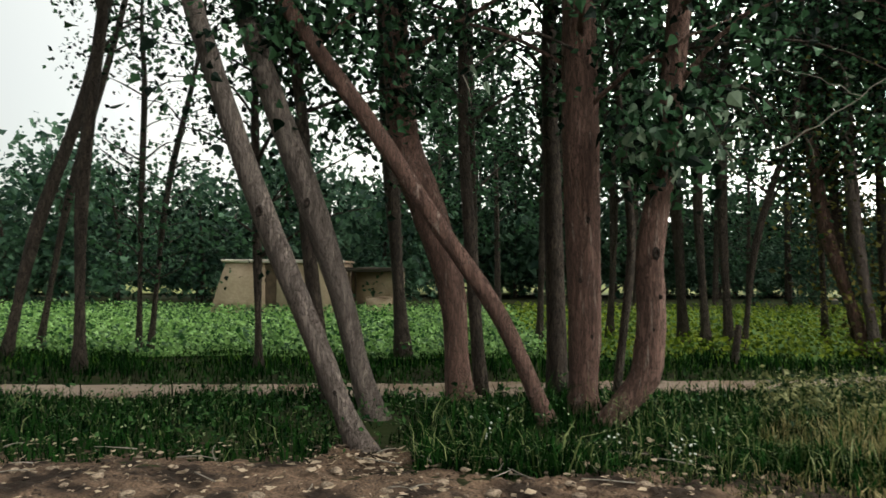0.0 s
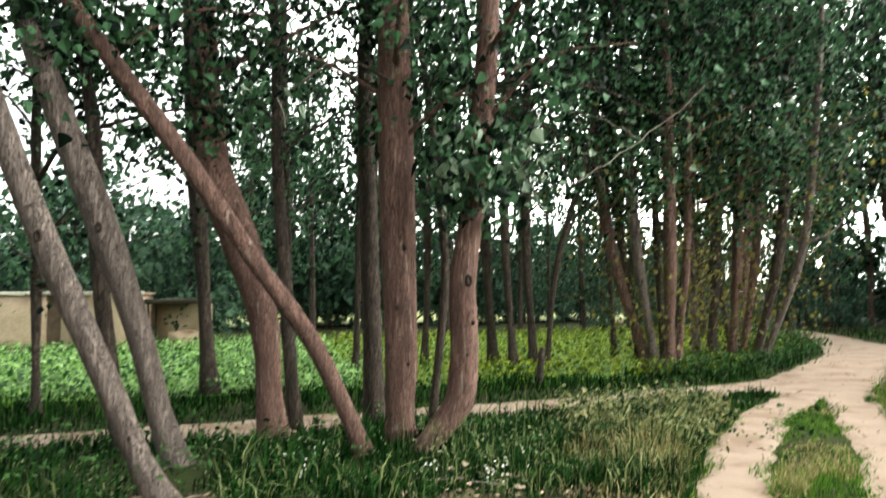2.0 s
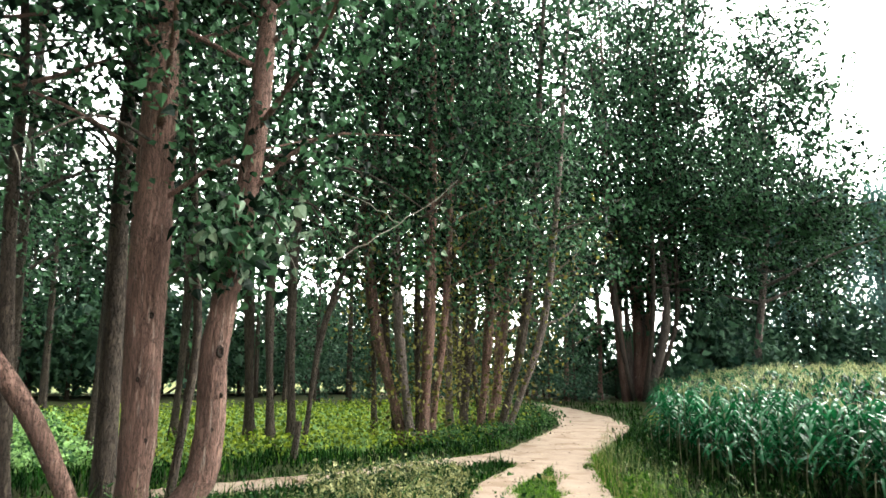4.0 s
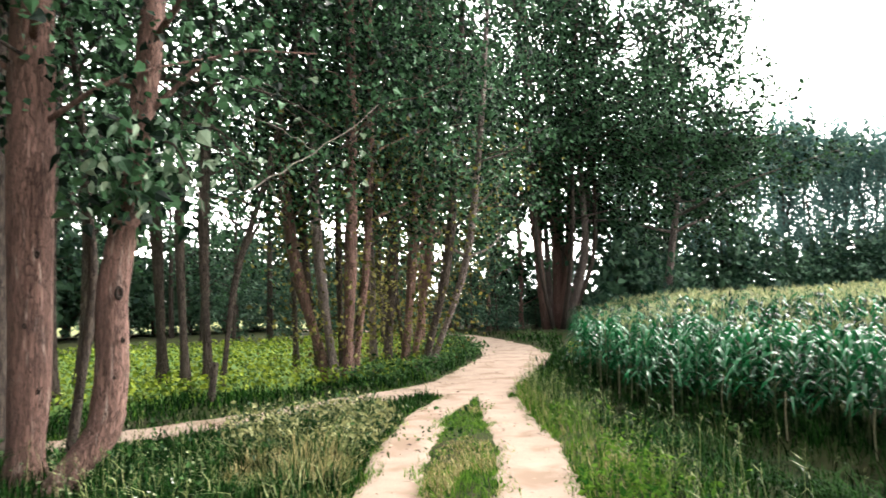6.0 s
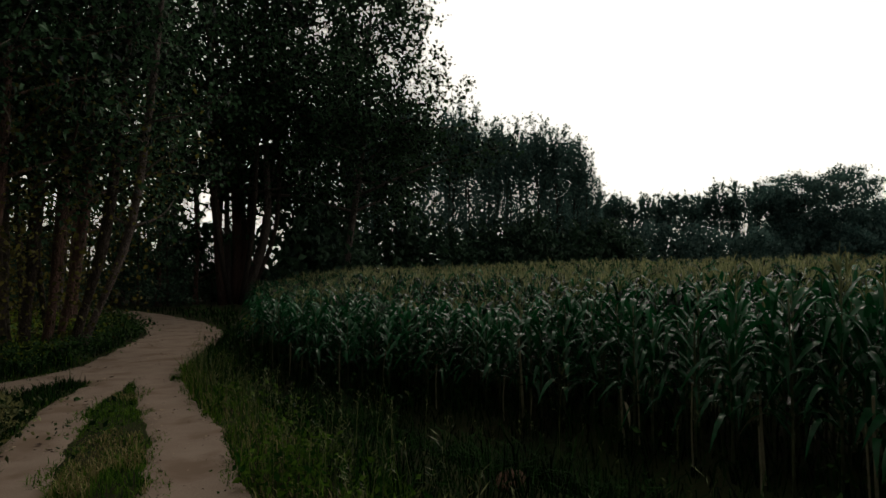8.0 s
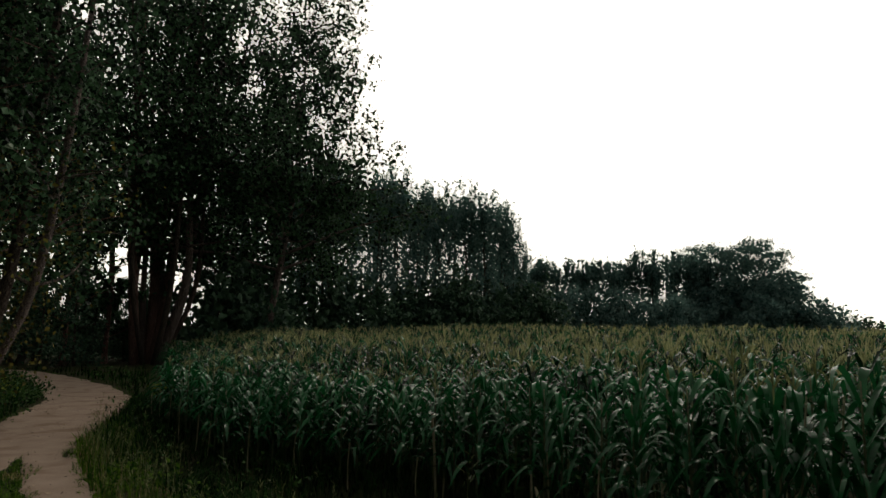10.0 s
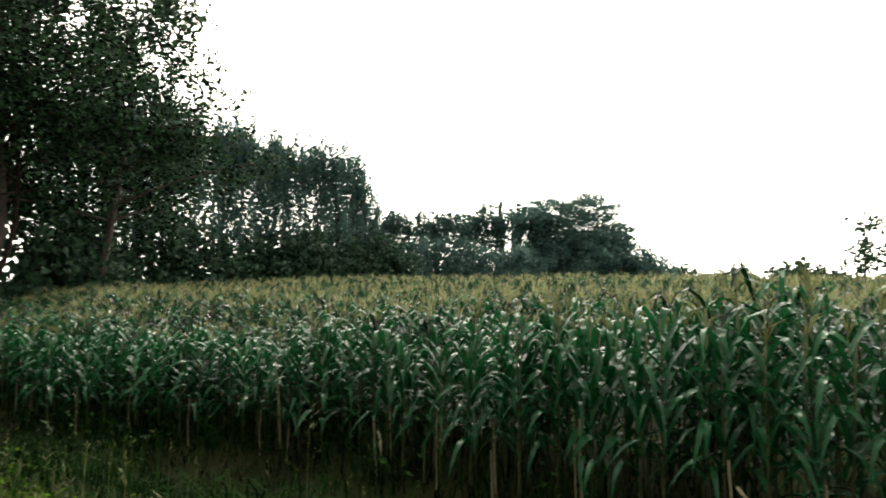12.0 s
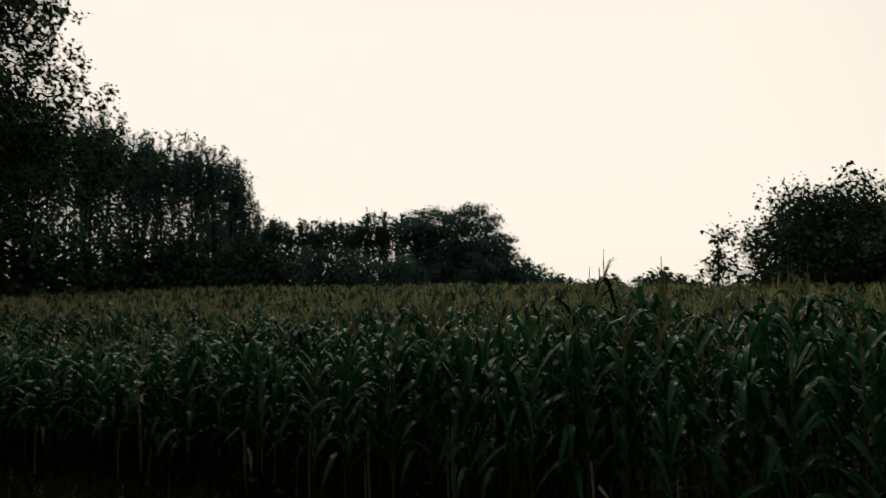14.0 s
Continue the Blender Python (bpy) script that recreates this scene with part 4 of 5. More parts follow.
spread_copies(lane_kinds, [(22.5, 33), (17.5, 36), (25, 37), (20.5, 41), (24.5, 30.5), (29, 33), (30.5, 28.5), (31.0, 25.6), (29.9, 24.4), (33, 36), (28.5, 33.5), (26, 29), (23.5, 27.5), (25.8, 27.0), (22.8, 30.2), (19.3, 31.5), (18.2, 28.2), (27.2, 31.0), (19.0, 26.2), (16.0, 27.5), (14.0, 27.0), (12.0, 28.0), (29.0, 25.6), (32.5, 23.8), (34.0, 25.0), (27.5, 27.3), (28.6, 28.0), (27.0, 29.5), (29.8, 30.0), (26.4, 25.9), (28.6, 26.0), (22.8, 25.0), (23.8, 24.2), (18.6, 25.0), (16.8, 26.0), (15.0, 25.0), (18.0, 30.0), (23.2, 28.8), (32.0, 27.5), (33.5, 29.0), (31.6, 26.4), (35.0, 30.0), (30.3, 26.8)], 20, 0.5, 0.75)

# windbreak crowns carry the haze in their leaf colour
wind_kinds = [narrow("tall slim poplar in a windbreak row", 11.6, 1600, 0.18, 500 + 10 * k, "windbreak poplars", (0.2, 0.1, 0.13)[k], M_LEAF_HAZE, 24) for k in range(3)]
wind = []
for k in range(38):
    s = k / 37
    wind.append((36.5 + 25.0 * s + r_spot.normal(0, 0.25), 25.0 - 12.7 * s + r_spot.normal(0, 0.25)))
for k in range(13):
    s = k / 12
    wind.append((41 + 23.5 * s + r_spot.normal(0, 0.3), 28.5 - 14.5 * s + r_spot.normal(0, 0.3)))
wind_low = [(62.0, 12.2), (62.9, 11.9), (63.8, 11.4), (64.6, 11.0), (66.0, 11.1), (67.2, 11.0), (68.5, 10.9), (70.0, 10.9), (71.5, 11.2)]
spread_copies(wind_kinds, wind, 21, 0.93, 1.03, [1.03 - 0.08 * min(1, max(0, (x - 40) / 20)) ** 1.2 - 0.08 * max(0, x - 59.8) for x, _ in wind])
spread_copies([copy_thing(wind_kinds[0], Matrix())], wind_low, 27, 0.92, 1.05, [0.66, 0.63, 0.6, 0.58, 0.58, 0.6, 0.6, 0.62, 0.62])
under_kinds = [bushy("shrub", "dark shrub under the windbreak poplars", 4.6, 2.0, 1600, 0.28, 540 + 10 * k, "windbreak shrubs", low=0.05, category="shrub") for k in range(2)]
spread_copies(under_kinds, [(49 + 1.5 * k + r_spot.normal(0, 0.3), 17.8 - 0.75 * k + r_spot.normal(0, 0.3)) for k in range(11)] + [(30.4, 21.6), (31.6, 21.2), (33.0, 21.4), (34.5, 21.8)] + [(37 + 1.9 * k + r_spot.normal(0, 0.3), 23.6 - 1.0 * k + r_spot.normal(0, 0.4)) for k in range(9)], 22, 0.9, 1.2, [1.0] * 15 + [0.95] * 9)

# far crowns, too, have the haze mixed into the leaf colour
far_kinds = [narrow("poplar in a far plantation", 9.6, 900, 0.27, 560 + 10 * k, "far plantation", 0.03, M_LEAF_HAZE, 11) for k in range(2)]
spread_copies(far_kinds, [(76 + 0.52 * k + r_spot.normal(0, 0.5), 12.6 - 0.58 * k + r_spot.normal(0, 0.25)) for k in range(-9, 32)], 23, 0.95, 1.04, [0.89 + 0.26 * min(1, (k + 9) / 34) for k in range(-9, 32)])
far_bush = [bushy("broadleaf_tree", "rounded tree at the far field edge", 7.4, 3.6, 2500, 0.36, 580 + 10 * k, "far field-edge trees", M_LEAF_HAZE, 0.04) for k in range(2)]
spread_copies(far_bush, [(75, 10.5), (77, 8), (78, 3.5), (80, -0.8), (88, -12), (83, 1.0), (86, -3.5), (90, -7), (87, -1.5), (89, -5), (92, -10.5), (93, -14), (93.5, -17.5), (89, -18.5), (79, 5.5), (92, -15.8), (91, -9.0), (91.5, -12.2), (90, -6.2)], 24, 0.75, 0.98)

spread_copies([copy_thing(far_bush[0], Matrix())], [(92.5, -8.2), (92.0, -10.6), (92.5, -13.0), (91.0, -5.5), (93.0, -14.6), (93.5, -11.8)], 29, 1.05, 1.2)
umbrella = thing("umbrella_tree", "wide open-crowned tree above the far field edge", "tree", at=(95, -8.6, 1.0))
u_line = spline([(0, 0, -1.2), (0.2, 0, 3.2), (0, 0.3, 6.2)], 10)
part("trunk", tube(u_line, np.linspace(0.40, 0.24, 10), 8, 0.04, 5), M_BARK_DARK, umbrella, smooth=True)
u_leaf = []
for k, (cy, wide, apex, n) in enumerate(((3.0, 5.2, 12.5, 40), (-2.6, 4.6, 13.1, 36), (-2.8, 6.2, 10.6, 44), (-2.6, 7.4, 8.4, 44))):
    r = np.random.default_rng(610 + k)
    fork = np.array([r.normal(0, 0.5), cy * 0.55, apex - 4.2])
    part("bough", tube(spline([u_line[-2], (u_line[-2] + fork) / 2 + (0, cy * 0.1, 0.2), fork], 8), np.linspace(0.2, 0.11, 8), 6), M_BARK_DARK, umbrella)
    for q in range(n):
        a0, out = q * 2.4 + r.uniform(-0.3, 0.3), math.sqrt((q + 0.5) / n) * r.uniform(0.9, 1.05)
        end = np.array([math.cos(a0) * out * wide, cy + math.sin(a0) * out * wide, apex - 3.4 * out ** 2.4 + r.normal(0, 0.22)])
        l = spline([fork, fork * 0.45 + end * 0.55 + (0, 0, 0.5), end], 7)
        part("branch", tube(l, np.linspace(0.07, 0.015, 7), 4), M_BARK_DARK, umbrella)
        for tip, count in ((end, 85), (l[5], 45)):
            u_leaf.append(tip + r.normal(0, 1, (count, 3)) * (0.55, 0.55, 0.24))
# crown leaves paled to imitate haze
part("crown", leaves(np.concatenate(u_leaf), 0.22, 603), M_LEAF_HAZE, umbrella)

right_kinds = [bushy("broadleaf_tree", "dense rounded tree beyond the corn", 9.2, 4.3, 13500, 0.24, 620 + 10 * k, "trees beyond the corn", low=0.01) for k in range(2)]
spread_copies(right_kinds, [(41.0, -26.2), (39, -28), (37, -30.5), (35, -33), (42, -31), (33, -36), (43.5, -28.2), (38.5, -34)], 25, 0.85, 1.05)
slim_right = bushy("broadleaf_tree", "thin open tree beside dense trees", 5.8, 1.3, 1100, 0.22, 640, "trees beyond the corn", low=0.05)
slim_right.matrix_basis = Matrix.Translation((42.5, -21.2, float(height(42.5, -21.2))))
horizon_trees = [bushy("broadleaf_tree", "low hazy tree on the horizon", 6.5, 4.5, 500, 0.9, 660, "horizon trees", low=0.05)]
spread_copies(horizon_trees, [(190 + r_spot.normal(0, 12), -8 - 3.3 * k) for k in range(34)] + [(-46 + 3.6 * k + r_spot.normal(0, 0.8), 66 + r_spot.normal(0, 3)) for k in range(26)], 26, 0.7, 1.2)

# unseen trees added south and west, closing the lane behind and blocking sky light
skyblock_kinds = [bushy("broadleaf_tree", "unseen dense tree added to block western sky light", 13, 3.6, 2000, 0.40, 690 + 10 * k, "trees at the lane's other end", low=0.02) for k in range(2)]
back = [(-16, 2.5), (-17, -2), (-15.5, -6), (-13, -9.5), (-10, -12.5), (-6.5, -15), (-3, -17), (-19, 5.5), (-20, 0), (-18.5, -5), (-16, -10), (-12.5, -14), (-8.5, -17.5), (-4.5, -20)]
spread_copies(skyblock_kinds, back, 28, 0.9, 1.1)

# ---- mud shed behind the field ----
def box(x0, y0, z0, x1, y1, z1, wear=0.0, seed=0, top=None):
    """A block with softened, slightly uneven edges. top: how much its top end draws in at the low-x side."""
    bm = bmesh.new()
    bmesh.ops.create_cube(bm, size=1)
    for v in bm.verts:
        v.co = Vector(((x0 + x1) / 2 + v.co.x * (x1 - x0), (y0 + y1) / 2 + v.co.y * (y1 - y0), (z0 + z1) / 2 + v.co.z * (z1 - z0)))
        if top and v.co.z > (z0 + z1) / 2 and v.co.x < (x0 + x1) / 2:
            v.co.x += top
    bmesh.ops.bevel(bm, geom=list(bm.edges), offset=min(0.05, 0.2 * min(x1 - x0, y1 - y0, z1 - z0)), segments=2, affect="EDGES")
    if wear:
        bmesh.ops.subdivide_edges(bm, edges=list(bm.edges), cuts=2, use_grid_fill=True)
        r = np.random.default_rng(seed)
        for v in bm.verts:
            v.co += Vector(r.normal(0, wear, 3))
    verts, faces = [tuple(v.co) for v in bm.verts], [[v.index for v in f.verts] for f in bm.faces]
    bm.free()
    return verts, faces


shed = thing("mud_shed", "low tan mud-plastered shed with a pale parapet", "shed", at=(-6.75, 22.6, 0))
shed.scale = (0.8, 0.8, 0.97)
part("wall", box(-2.35, 0, -0.1, 0.05, 0.3, 1.82, 0.012, 1, top=0.75), M_MUD, shed, smooth=True)
part("wall", box(0.55, 0.05, -0.1, 3.3, 0.35, 1.80, 0.012, 2), M_MUD, shed, smooth=True)
part("wall", box(3.0, 0.36, -0.1, 3.3, 3.0, 1.80, 0.012, 3), M_MUD, shed, smooth=True)
part("wall", box(-1.6, 0.32, -0.1, -1.3, 3.0, 1.78, 0.012, 4), M_MUD, shed, smooth=True)
part("wall", box(-1.6, 3.02, -0.1, 3.3, 3.3, 1.80, 0.012, 5), M_MUD, shed, smooth=True)
part("door", box(0.06, 0.16, 0, 0.54, 0.22, 1.62, 0.004, 6), M_WOOD, shed, "dark shadowed plank door")
part("lintel", box(0.03, 0.06, 1.63, 0.56, 0.30, 1.80, 0.006, 7), M_WOOD, shed)
part("parapet", box(-1.75, -0.12, 1.83, 0.2, 0.5, 1.93, 0.012, 8), M_LIME, shed, "pale whitewashed parapet edge", True)
part("parapet", box(0.22, -0.08, 1.82, 3.4, 0.5, 1.92, 0.012, 9), M_LIME, shed, "pale whitewashed parapet edge", True)
part("roof", box(-1.7, 0.5, 1.82, 3.4, 3.4, 1.9, 0.01, 10), M_MUD, shed)

lean_to = thing("lean_to", "open lean-to with dark brush roof on posts", "shelter", at=(-3.3, 23.3, 0))
lean_to.scale = (0.8, 0.8, 0.97)
part("roof", box(-0.9, -0.6, 1.52, 1.5, 1.6, 1.66, 0.02, 11), M_THATCH, lean_to)
for x, y in ((-0.75, -0.45), (1.35, -0.45), (-0.75, 1.4), (1.35, 1.4)):
    part("post", tube(spline([(x, y, -0.1), (x + 0.03, y, 0.8), (x, y + 0.02, 1.53)], 6), np.full(6, 0.05), 7, 0.05), M_WOOD, lean_to)
part("low_wall", box(0.0, -0.5, -0.05, 1.1, -0.25, 0.62, 0.012, 12), M_MUD, lean_to, smooth=True)
part("back_wall", box(-0.9, 1.45, -0.05, 1.5, 1.62, 1.5, 0.012, 13), M_MUD, lean_to, smooth=True)

# ---- corn ----
def corn_leaf(z, turn, length, width, rise, seed, segments=7):
    """An arching, folded leaf blade as (verts, faces): quads either side of the midrib."""
    r = np.random.default_rng(seed)
    s = np.linspace(0, 1, segments + 1)
    out = length * (s * 0.85 - 0.12 * s**2)
    up = z + length * (rise * s * 1.25 - (0.55 + 0.75 * rise) * s**2.2)
    side_sway = length * 0.12 * r.normal() * s**2
    w = width * 0.5 * np.clip(np.sin(np.pi * np.clip(0.16 + 0.84 * s, 0, 1)) ** 0.7, 0.03, 1)
    w[-1] = 0.002
    twist = r.normal(0, 0.5) * s
    c, sn = math.cos(turn), math.sin(turn)
    verts = []
    for k in range(segments + 1):
        for q, dz in ((-1, 0.35), (0, 0.0), (1, 0.35)):
            lx, ly = out[k], side_sway[k] + q * w[k] * math.cos(twist[k])
            lz = up[k] + abs(q) * dz * w[k] + q * w[k] * math.sin(twist[k]) + 0.006 * math.sin(9 * s[k] + q * 2 + seed)
            verts.append((c * lx - sn * ly, sn * lx + c * ly, lz))
    faces = []
    for k in range(segments):
        for q in (0, 1):
            i0 = k * 3 + q
            faces.append([i0, i0 + 3, i0 + 4, i0 + 1])
    return verts, faces


def tassel_of(z, size, seed, spikes=7):
    r = np.random.default_rng(seed)
    pieces = [tube([(0, 0, z - 0.1), (0.0, 0.005, z + size * 0.5), (0.01, 0, z + size)], [0.006, 0.006, 0.003], 4)]
    for k in range(spikes):
        a0, l0 = r.uniform(0, 6.28), size * r.uniform(0.5, 0.85)
        z0 = z + size * 0.25 * r.uniform(0, 1)
        o = np.array([math.cos(a0), math.sin(a0), 0])
        pieces.append(tube([(0, 0, z0), tuple(o * l0 * 0.3 + (0, 0, z0 + l0 * 0.6)), tuple(o * l0 * 0.62 + (0, 0, z0 + l0 * 0.75))], [0.004, 0.006, 0.002], 3))
    return joined(pieces)


def corn_shape(tall, seed, count=11, segments=7, tassel=True, low=0.26, wide=(0.038, 0.060)):
    """The pieces of one plant: stalk, leaves, tassel, ear."""
    r = np.random.default_rng(seed)
    sway = r.normal(0, 0.03, 2)
    stalk = tube(spline([(0, 0, -0.08), (sway[0] * 0.3, sway[1] * 0.3, tall * 0.5), (sway[0], sway[1], tall * 0.93)], 6), np.linspace(0.014, 0.006, 6), 6, 0.04, seed)
    plane = r.uniform(0, 6.28)
    ls = []
    for k in range(count):
        s = low + (0.98 - low) * (k + 0.5) / count
        turn = plane + math.pi * (k % 2) + r.normal(0, 0.45)
        length = (0.42 + 0.26 * math.sin(math.pi * min(1, s * 0.95))) * r.uniform(0.75, 1.2) * tall / 1.65
        rise = min(1.25, 0.68 + 0.8 * s**2 + r.normal(0, 0.22))
        ls.append(corn_leaf(tall * s * 0.9, turn, length, r.uniform(*wide), rise, seed * 50 + k, segments))
    tas = tassel_of(tall * 0.93, r.uniform(0.22, 0.30), seed, 5) if tassel else None
    return stalk, ls, tas


corn_kinds = []
for k in range(8):
    stalk, ls, tas = corn_shape((1.62, 1.7, 1.56, 1.74, 1.6, 1.66, 1.5, 1.7)[k], 700 + k, 13 + k % 3, tassel=k in (3, 7), wide=(0.042, 0.070))
    corn_kinds.append((mesh_of("stalk", *stalk, M_CORN_STALK, True), [mesh_of("leaf", *q, M_CORN, True) for q in ls], mesh_of("tassel", *tas, M_TASSEL) if tas else None))


def corn_plant(k, x, y, turn, size):
    stalk, ls, tas = corn_kinds[k]
    ob = thing("corn_plant", "tall green corn plant with arching leaves" + (" and tan tassel" if tas else ""), "corn plant", "corn along the field edge")
    ob.matrix_basis = Matrix.Translation((x, y, float(height(x, y)))) @ Matrix.Rotation(turn, 4, "Z") @ Matrix.Diagonal((1, 1, size, 1))
    part("stalk", stalk, None, ob)
    for q in ls:
        part("leaf", q, None, ob)
    if tas:
        part("tassel", tas, None, ob)


def corn_tall(x, y):
    """How tall the crop stands, by the plan."""
    return 0.93 - 0.24 * np.clip((np.asarray(y) - 0.5) / 2.5, 0, 1) * np.clip((5.5 - in_corn(x, y)) / 3, 0, 1) + 0.09 * np.clip((1.0 - np.asarray(y)) / 3.5, 0, 1) * np.clip((12 - np.asarray(x)) / 5, 0.3, 1) + 0.05 * wobble(x, y, 0.5)


r_corn = np.random.default_rng(70)
edge_line = spline(np.c_[np.array(EDGE[2:12], float), np.zeros(10)], 400)[:, :2]
edge_way = np.gradient(edge_line, axis=0)
edge_way /= np.linalg.norm(edge_way, axis=1, keepdims=True)
inward = np.stack([-edge_way[:, 1], edge_way[:, 0]], 1)
if (inward[200] @ np.array([1, 0])) < 0:
    inward = -inward
edge_run = np.r_[0, np.cumsum(np.linalg.norm(np.diff(edge_line, axis=0), axis=1))]
made = 0
for row in range(4):
    s = 6.8 + 0.06 * row
    while s < edge_run[-1] - 3.0 and made < 300:
        i = min(int(np.searchsorted(edge_run, s)), 399)
        x, y = edge_line[i] + inward[i] * (0.12 + 0.55 * row + r_corn.normal(0, 0.09)) + r_corn.normal(0, 0.03, 2)
        corn_plant((3, 7)[made % 2] if y < 0.5 and made % 9 < 1 else int(r_corn.integers(0, 8)), x, y, r_corn.uniform(0, 6.28), float(corn_tall(x, y)) * r_corn.uniform(0.92, 1.07))
        s += r_corn.uniform(0.18, 0.30)
        made += 1

# dry broken stalk at the field edge
dry = thing("corn_plant", "dry pale broken corn stalk at the field edge", "corn plant", at=(8.05, 2.3, -0.1))
part("stalk", tube(spline([(0, 0, 0), (-0.02, 0.02, 0.6), (-0.05, 0.05, 1.08)], 8), np.linspace(0.017, 0.012, 8), 7, 0.05), M_CORN_DRY, dry)
for x, y, tall, lean in ((6.65, -0.25, 0.75, 0.05), (6.1, -0.95, 0.9, -0.06), (9.15, 3.7, 0.85, 0.04), (5.35, -1.9, 0.8, 0.07), (7.5, 1.0, 0.6, -0.03)):
    bare = thing("corn_plant", "dry pale leafless corn stalk at the field edge", "corn plant", "dry stalks at the field edge", at=(x - 0.25, y, float(height(x - 0.25, y)) - 0.03))
    part("stalk", tube(spline([(0, 0, 0), (lean * 0.3, 0.02, tall * 0.5), (lean, 0.03, tall)], 8), np.linspace(0.014, 0.010, 8), 6, 0.06, int(x * 10)), M_CORN_DRY, bare)
    part("leaf", corn_leaf(tall * 0.8, x * 3, 0.3, 0.035, -0.3, int(x * 7)), M_CORN_DRY, bare)
for k in range(18):
    i = int(np.searchsorted(edge_run, 7.5 + 0.9 * k + r_corn.uniform(0, 0.5)))
    if i >= 400:
        break
    x, y = edge_line[i] - inward[i] * r_corn.uniform(0.02, 0.22)
    tall, lean = r_corn.uniform(0.4, 0.8), r_corn.normal(0, 0.06)
    bare = thing("corn_plant", "thin pale leafless corn stalk at the field edge", "corn plant", "dry stalks at the field edge", at=(x, y, float(height(x, y)) - 0.03))
    part("stalk", tube(spline([(0, 0, 0), (lean * 0.4, 0.01, tall * 0.5), (lean, lean * 0.5, tall)], 7), np.linspace(0.009, 0.006, 7), 6, 0.06, 40 + k), M_CORN_DRY, bare)
part("leaf", corn_leaf(0.95, 5.4, 0.36, 0.045, -0.2, 6), M_CORN_DRY, dry)


# lone stalks standing above the rest
for x, y, tall in ((6.9, -2.54, 2.3), (6.7, -3.05, 2.22), (6.75, -2.35, 2.1)):
    spire = thing("corn_plant", "corn plant with a bare upright tassel above the rest", "corn plant", "corn along the field edge", at=(x, y, float(height(x, y))))
    part("stalk", tube(spline([(0, 0, -0.08), (0.02, 0.02, tall * 0.5), (0.0, 0.05, tall * 0.92)], 8), np.linspace(0.014, 0.005, 8), 6), M_CORN_STALK, spire, smooth=True)
    for k in range(6):
        part("leaf", corn_leaf(0.5 + 0.2 * k, k * math.pi + 0.5 * x, 0.6, 0.06, 0.9, k + int(x * 10)), M_CORN, spire, smooth=True)
    part("tassel", tassel_of(tall * 0.86, 0.32, int(x * 10), 3), M_TASSEL, spire)


def field_of_corn(spots, tall, variants, seed):
    """Plants merged: (verts, faces) of each material by name."""
    r = np.random.default_rng(seed)
    turn = r.uniform(0, 6.28, len(spots))
    kind = r.integers(0, len(variants), len(spots))
    wide = r.uniform(0.9, 1.15, len(spots))
    out = []
    for slot in range(len(variants[0])):
        vs, fs, base = [], [], 0
        for k, shape in enumerate(variants):
            v, f = shape[slot]
            if v is None:
                continue
            v, f = np.asarray(v, float), np.asarray(f)
            pick = np.nonzero(kind == k)[0]
            c, s = np.cos(turn[pick])[:, None], np.sin(turn[pick])[:, None]
            x = (c * v[:, 0] - s * v[:, 1]) * wide[pick][:, None] + spots[pick, 0][:, None]
            y = (s * v[:, 0] + c * v[:, 1]) * wide[pick][:, None] + spots[pick, 1][:, None]
            z = v[:, 2] * tall[pick][:, None] + height(spots[pick, 0], spots[pick, 1])[:, None]
            vs.append(np.stack([x, y, z], -1).reshape(-1, 3))
            fs.append((f[None] + (base + np.arange(len(pick)) * len(v))[:, None, None]).reshape(-1, f.shape[1]))
            base += len(pick) * len(v)
        out.append((np.concatenate(vs), np.concatenate(fs)))
    return out


def triangles(geometry):
    v, f = geometry
    t = []
    for face in f:
        for k in range(1, len(face) - 1):
            t.append([face[0], face[k], face[k + 1]])
    return v, np.array(t)


def variants_of(seed, kinds, count, segments, low, spikes, wide):
    out = []
    for k in range(kinds):
        tall = 1.6 + 0.1 * (k % 3)
        stalk, ls, _ = corn_shape(tall, seed + k, count, segments, False, low)
        r = np.random.default_rng(seed + k)
        tv, tf = [], []
        for q in range(spikes):
            a0, l0, b = r.uniform(0, 6.28), r.uniform(0.14, 0.30), len(tv)
            o, w = np.array([math.cos(a0), math.sin(a0), 0]), np.array([-math.sin(a0), math.cos(a0), 0]) * wide
            z0 = np.array([0, 0, tall * 0.9 + 0.06 * r.uniform(0, 1)])
            lean = r.uniform(0.1, 0.75)
            tv += [z0, z0 + o * l0 * lean * 0.5 + w + (0, 0, l0 * 0.6), z0 + o * l0 * lean * 0.5 - w + (0, 0, l0 * 0.6), z0 + o * l0 * lean + (0, 0, l0)]
            tf += [[b, b + 1, b + 2], [b + 2, b + 1, b + 3]]
        stem = tube([(0, 0, tall * low * 0.5), (0, 0, tall * 0.6), (0, 0, tall * 0.93)], [0.012, 0.010, 0.006], 3)
        out.append((triangles(joined(ls)), (np.array(tv), np.array(tf)), triangles(stem)))
    return out


def corn_spots(near, far, area, seed):
    """Random places between two distances inside the corn's edge."""
    r = np.random.default_rng(seed)
    n = int(area * (far - near) / 1)
    y = r.uniform(-46, 26, n)
    d = r.uniform(near, far, n)
    x = np.interp(y, EDGE_Y, EDGE_X) + d * 1.15
    return np.stack([x, y], 1)


east_limit = lambda p: (p[:, 1] < 24.2 - 0.52 * (p[:, 0] - 36)) & (p[:, 0] > 0)
zone_o = corn_spots(0.45, 2.2, 460, 77)
zone_o = zone_o[(zone_o[:, 1] > -6) & (zone_o[:, 1] < 24) & ((zone_o[:, 1] < 13) | (np.arange(len(zone_o)) % 2 == 0))]
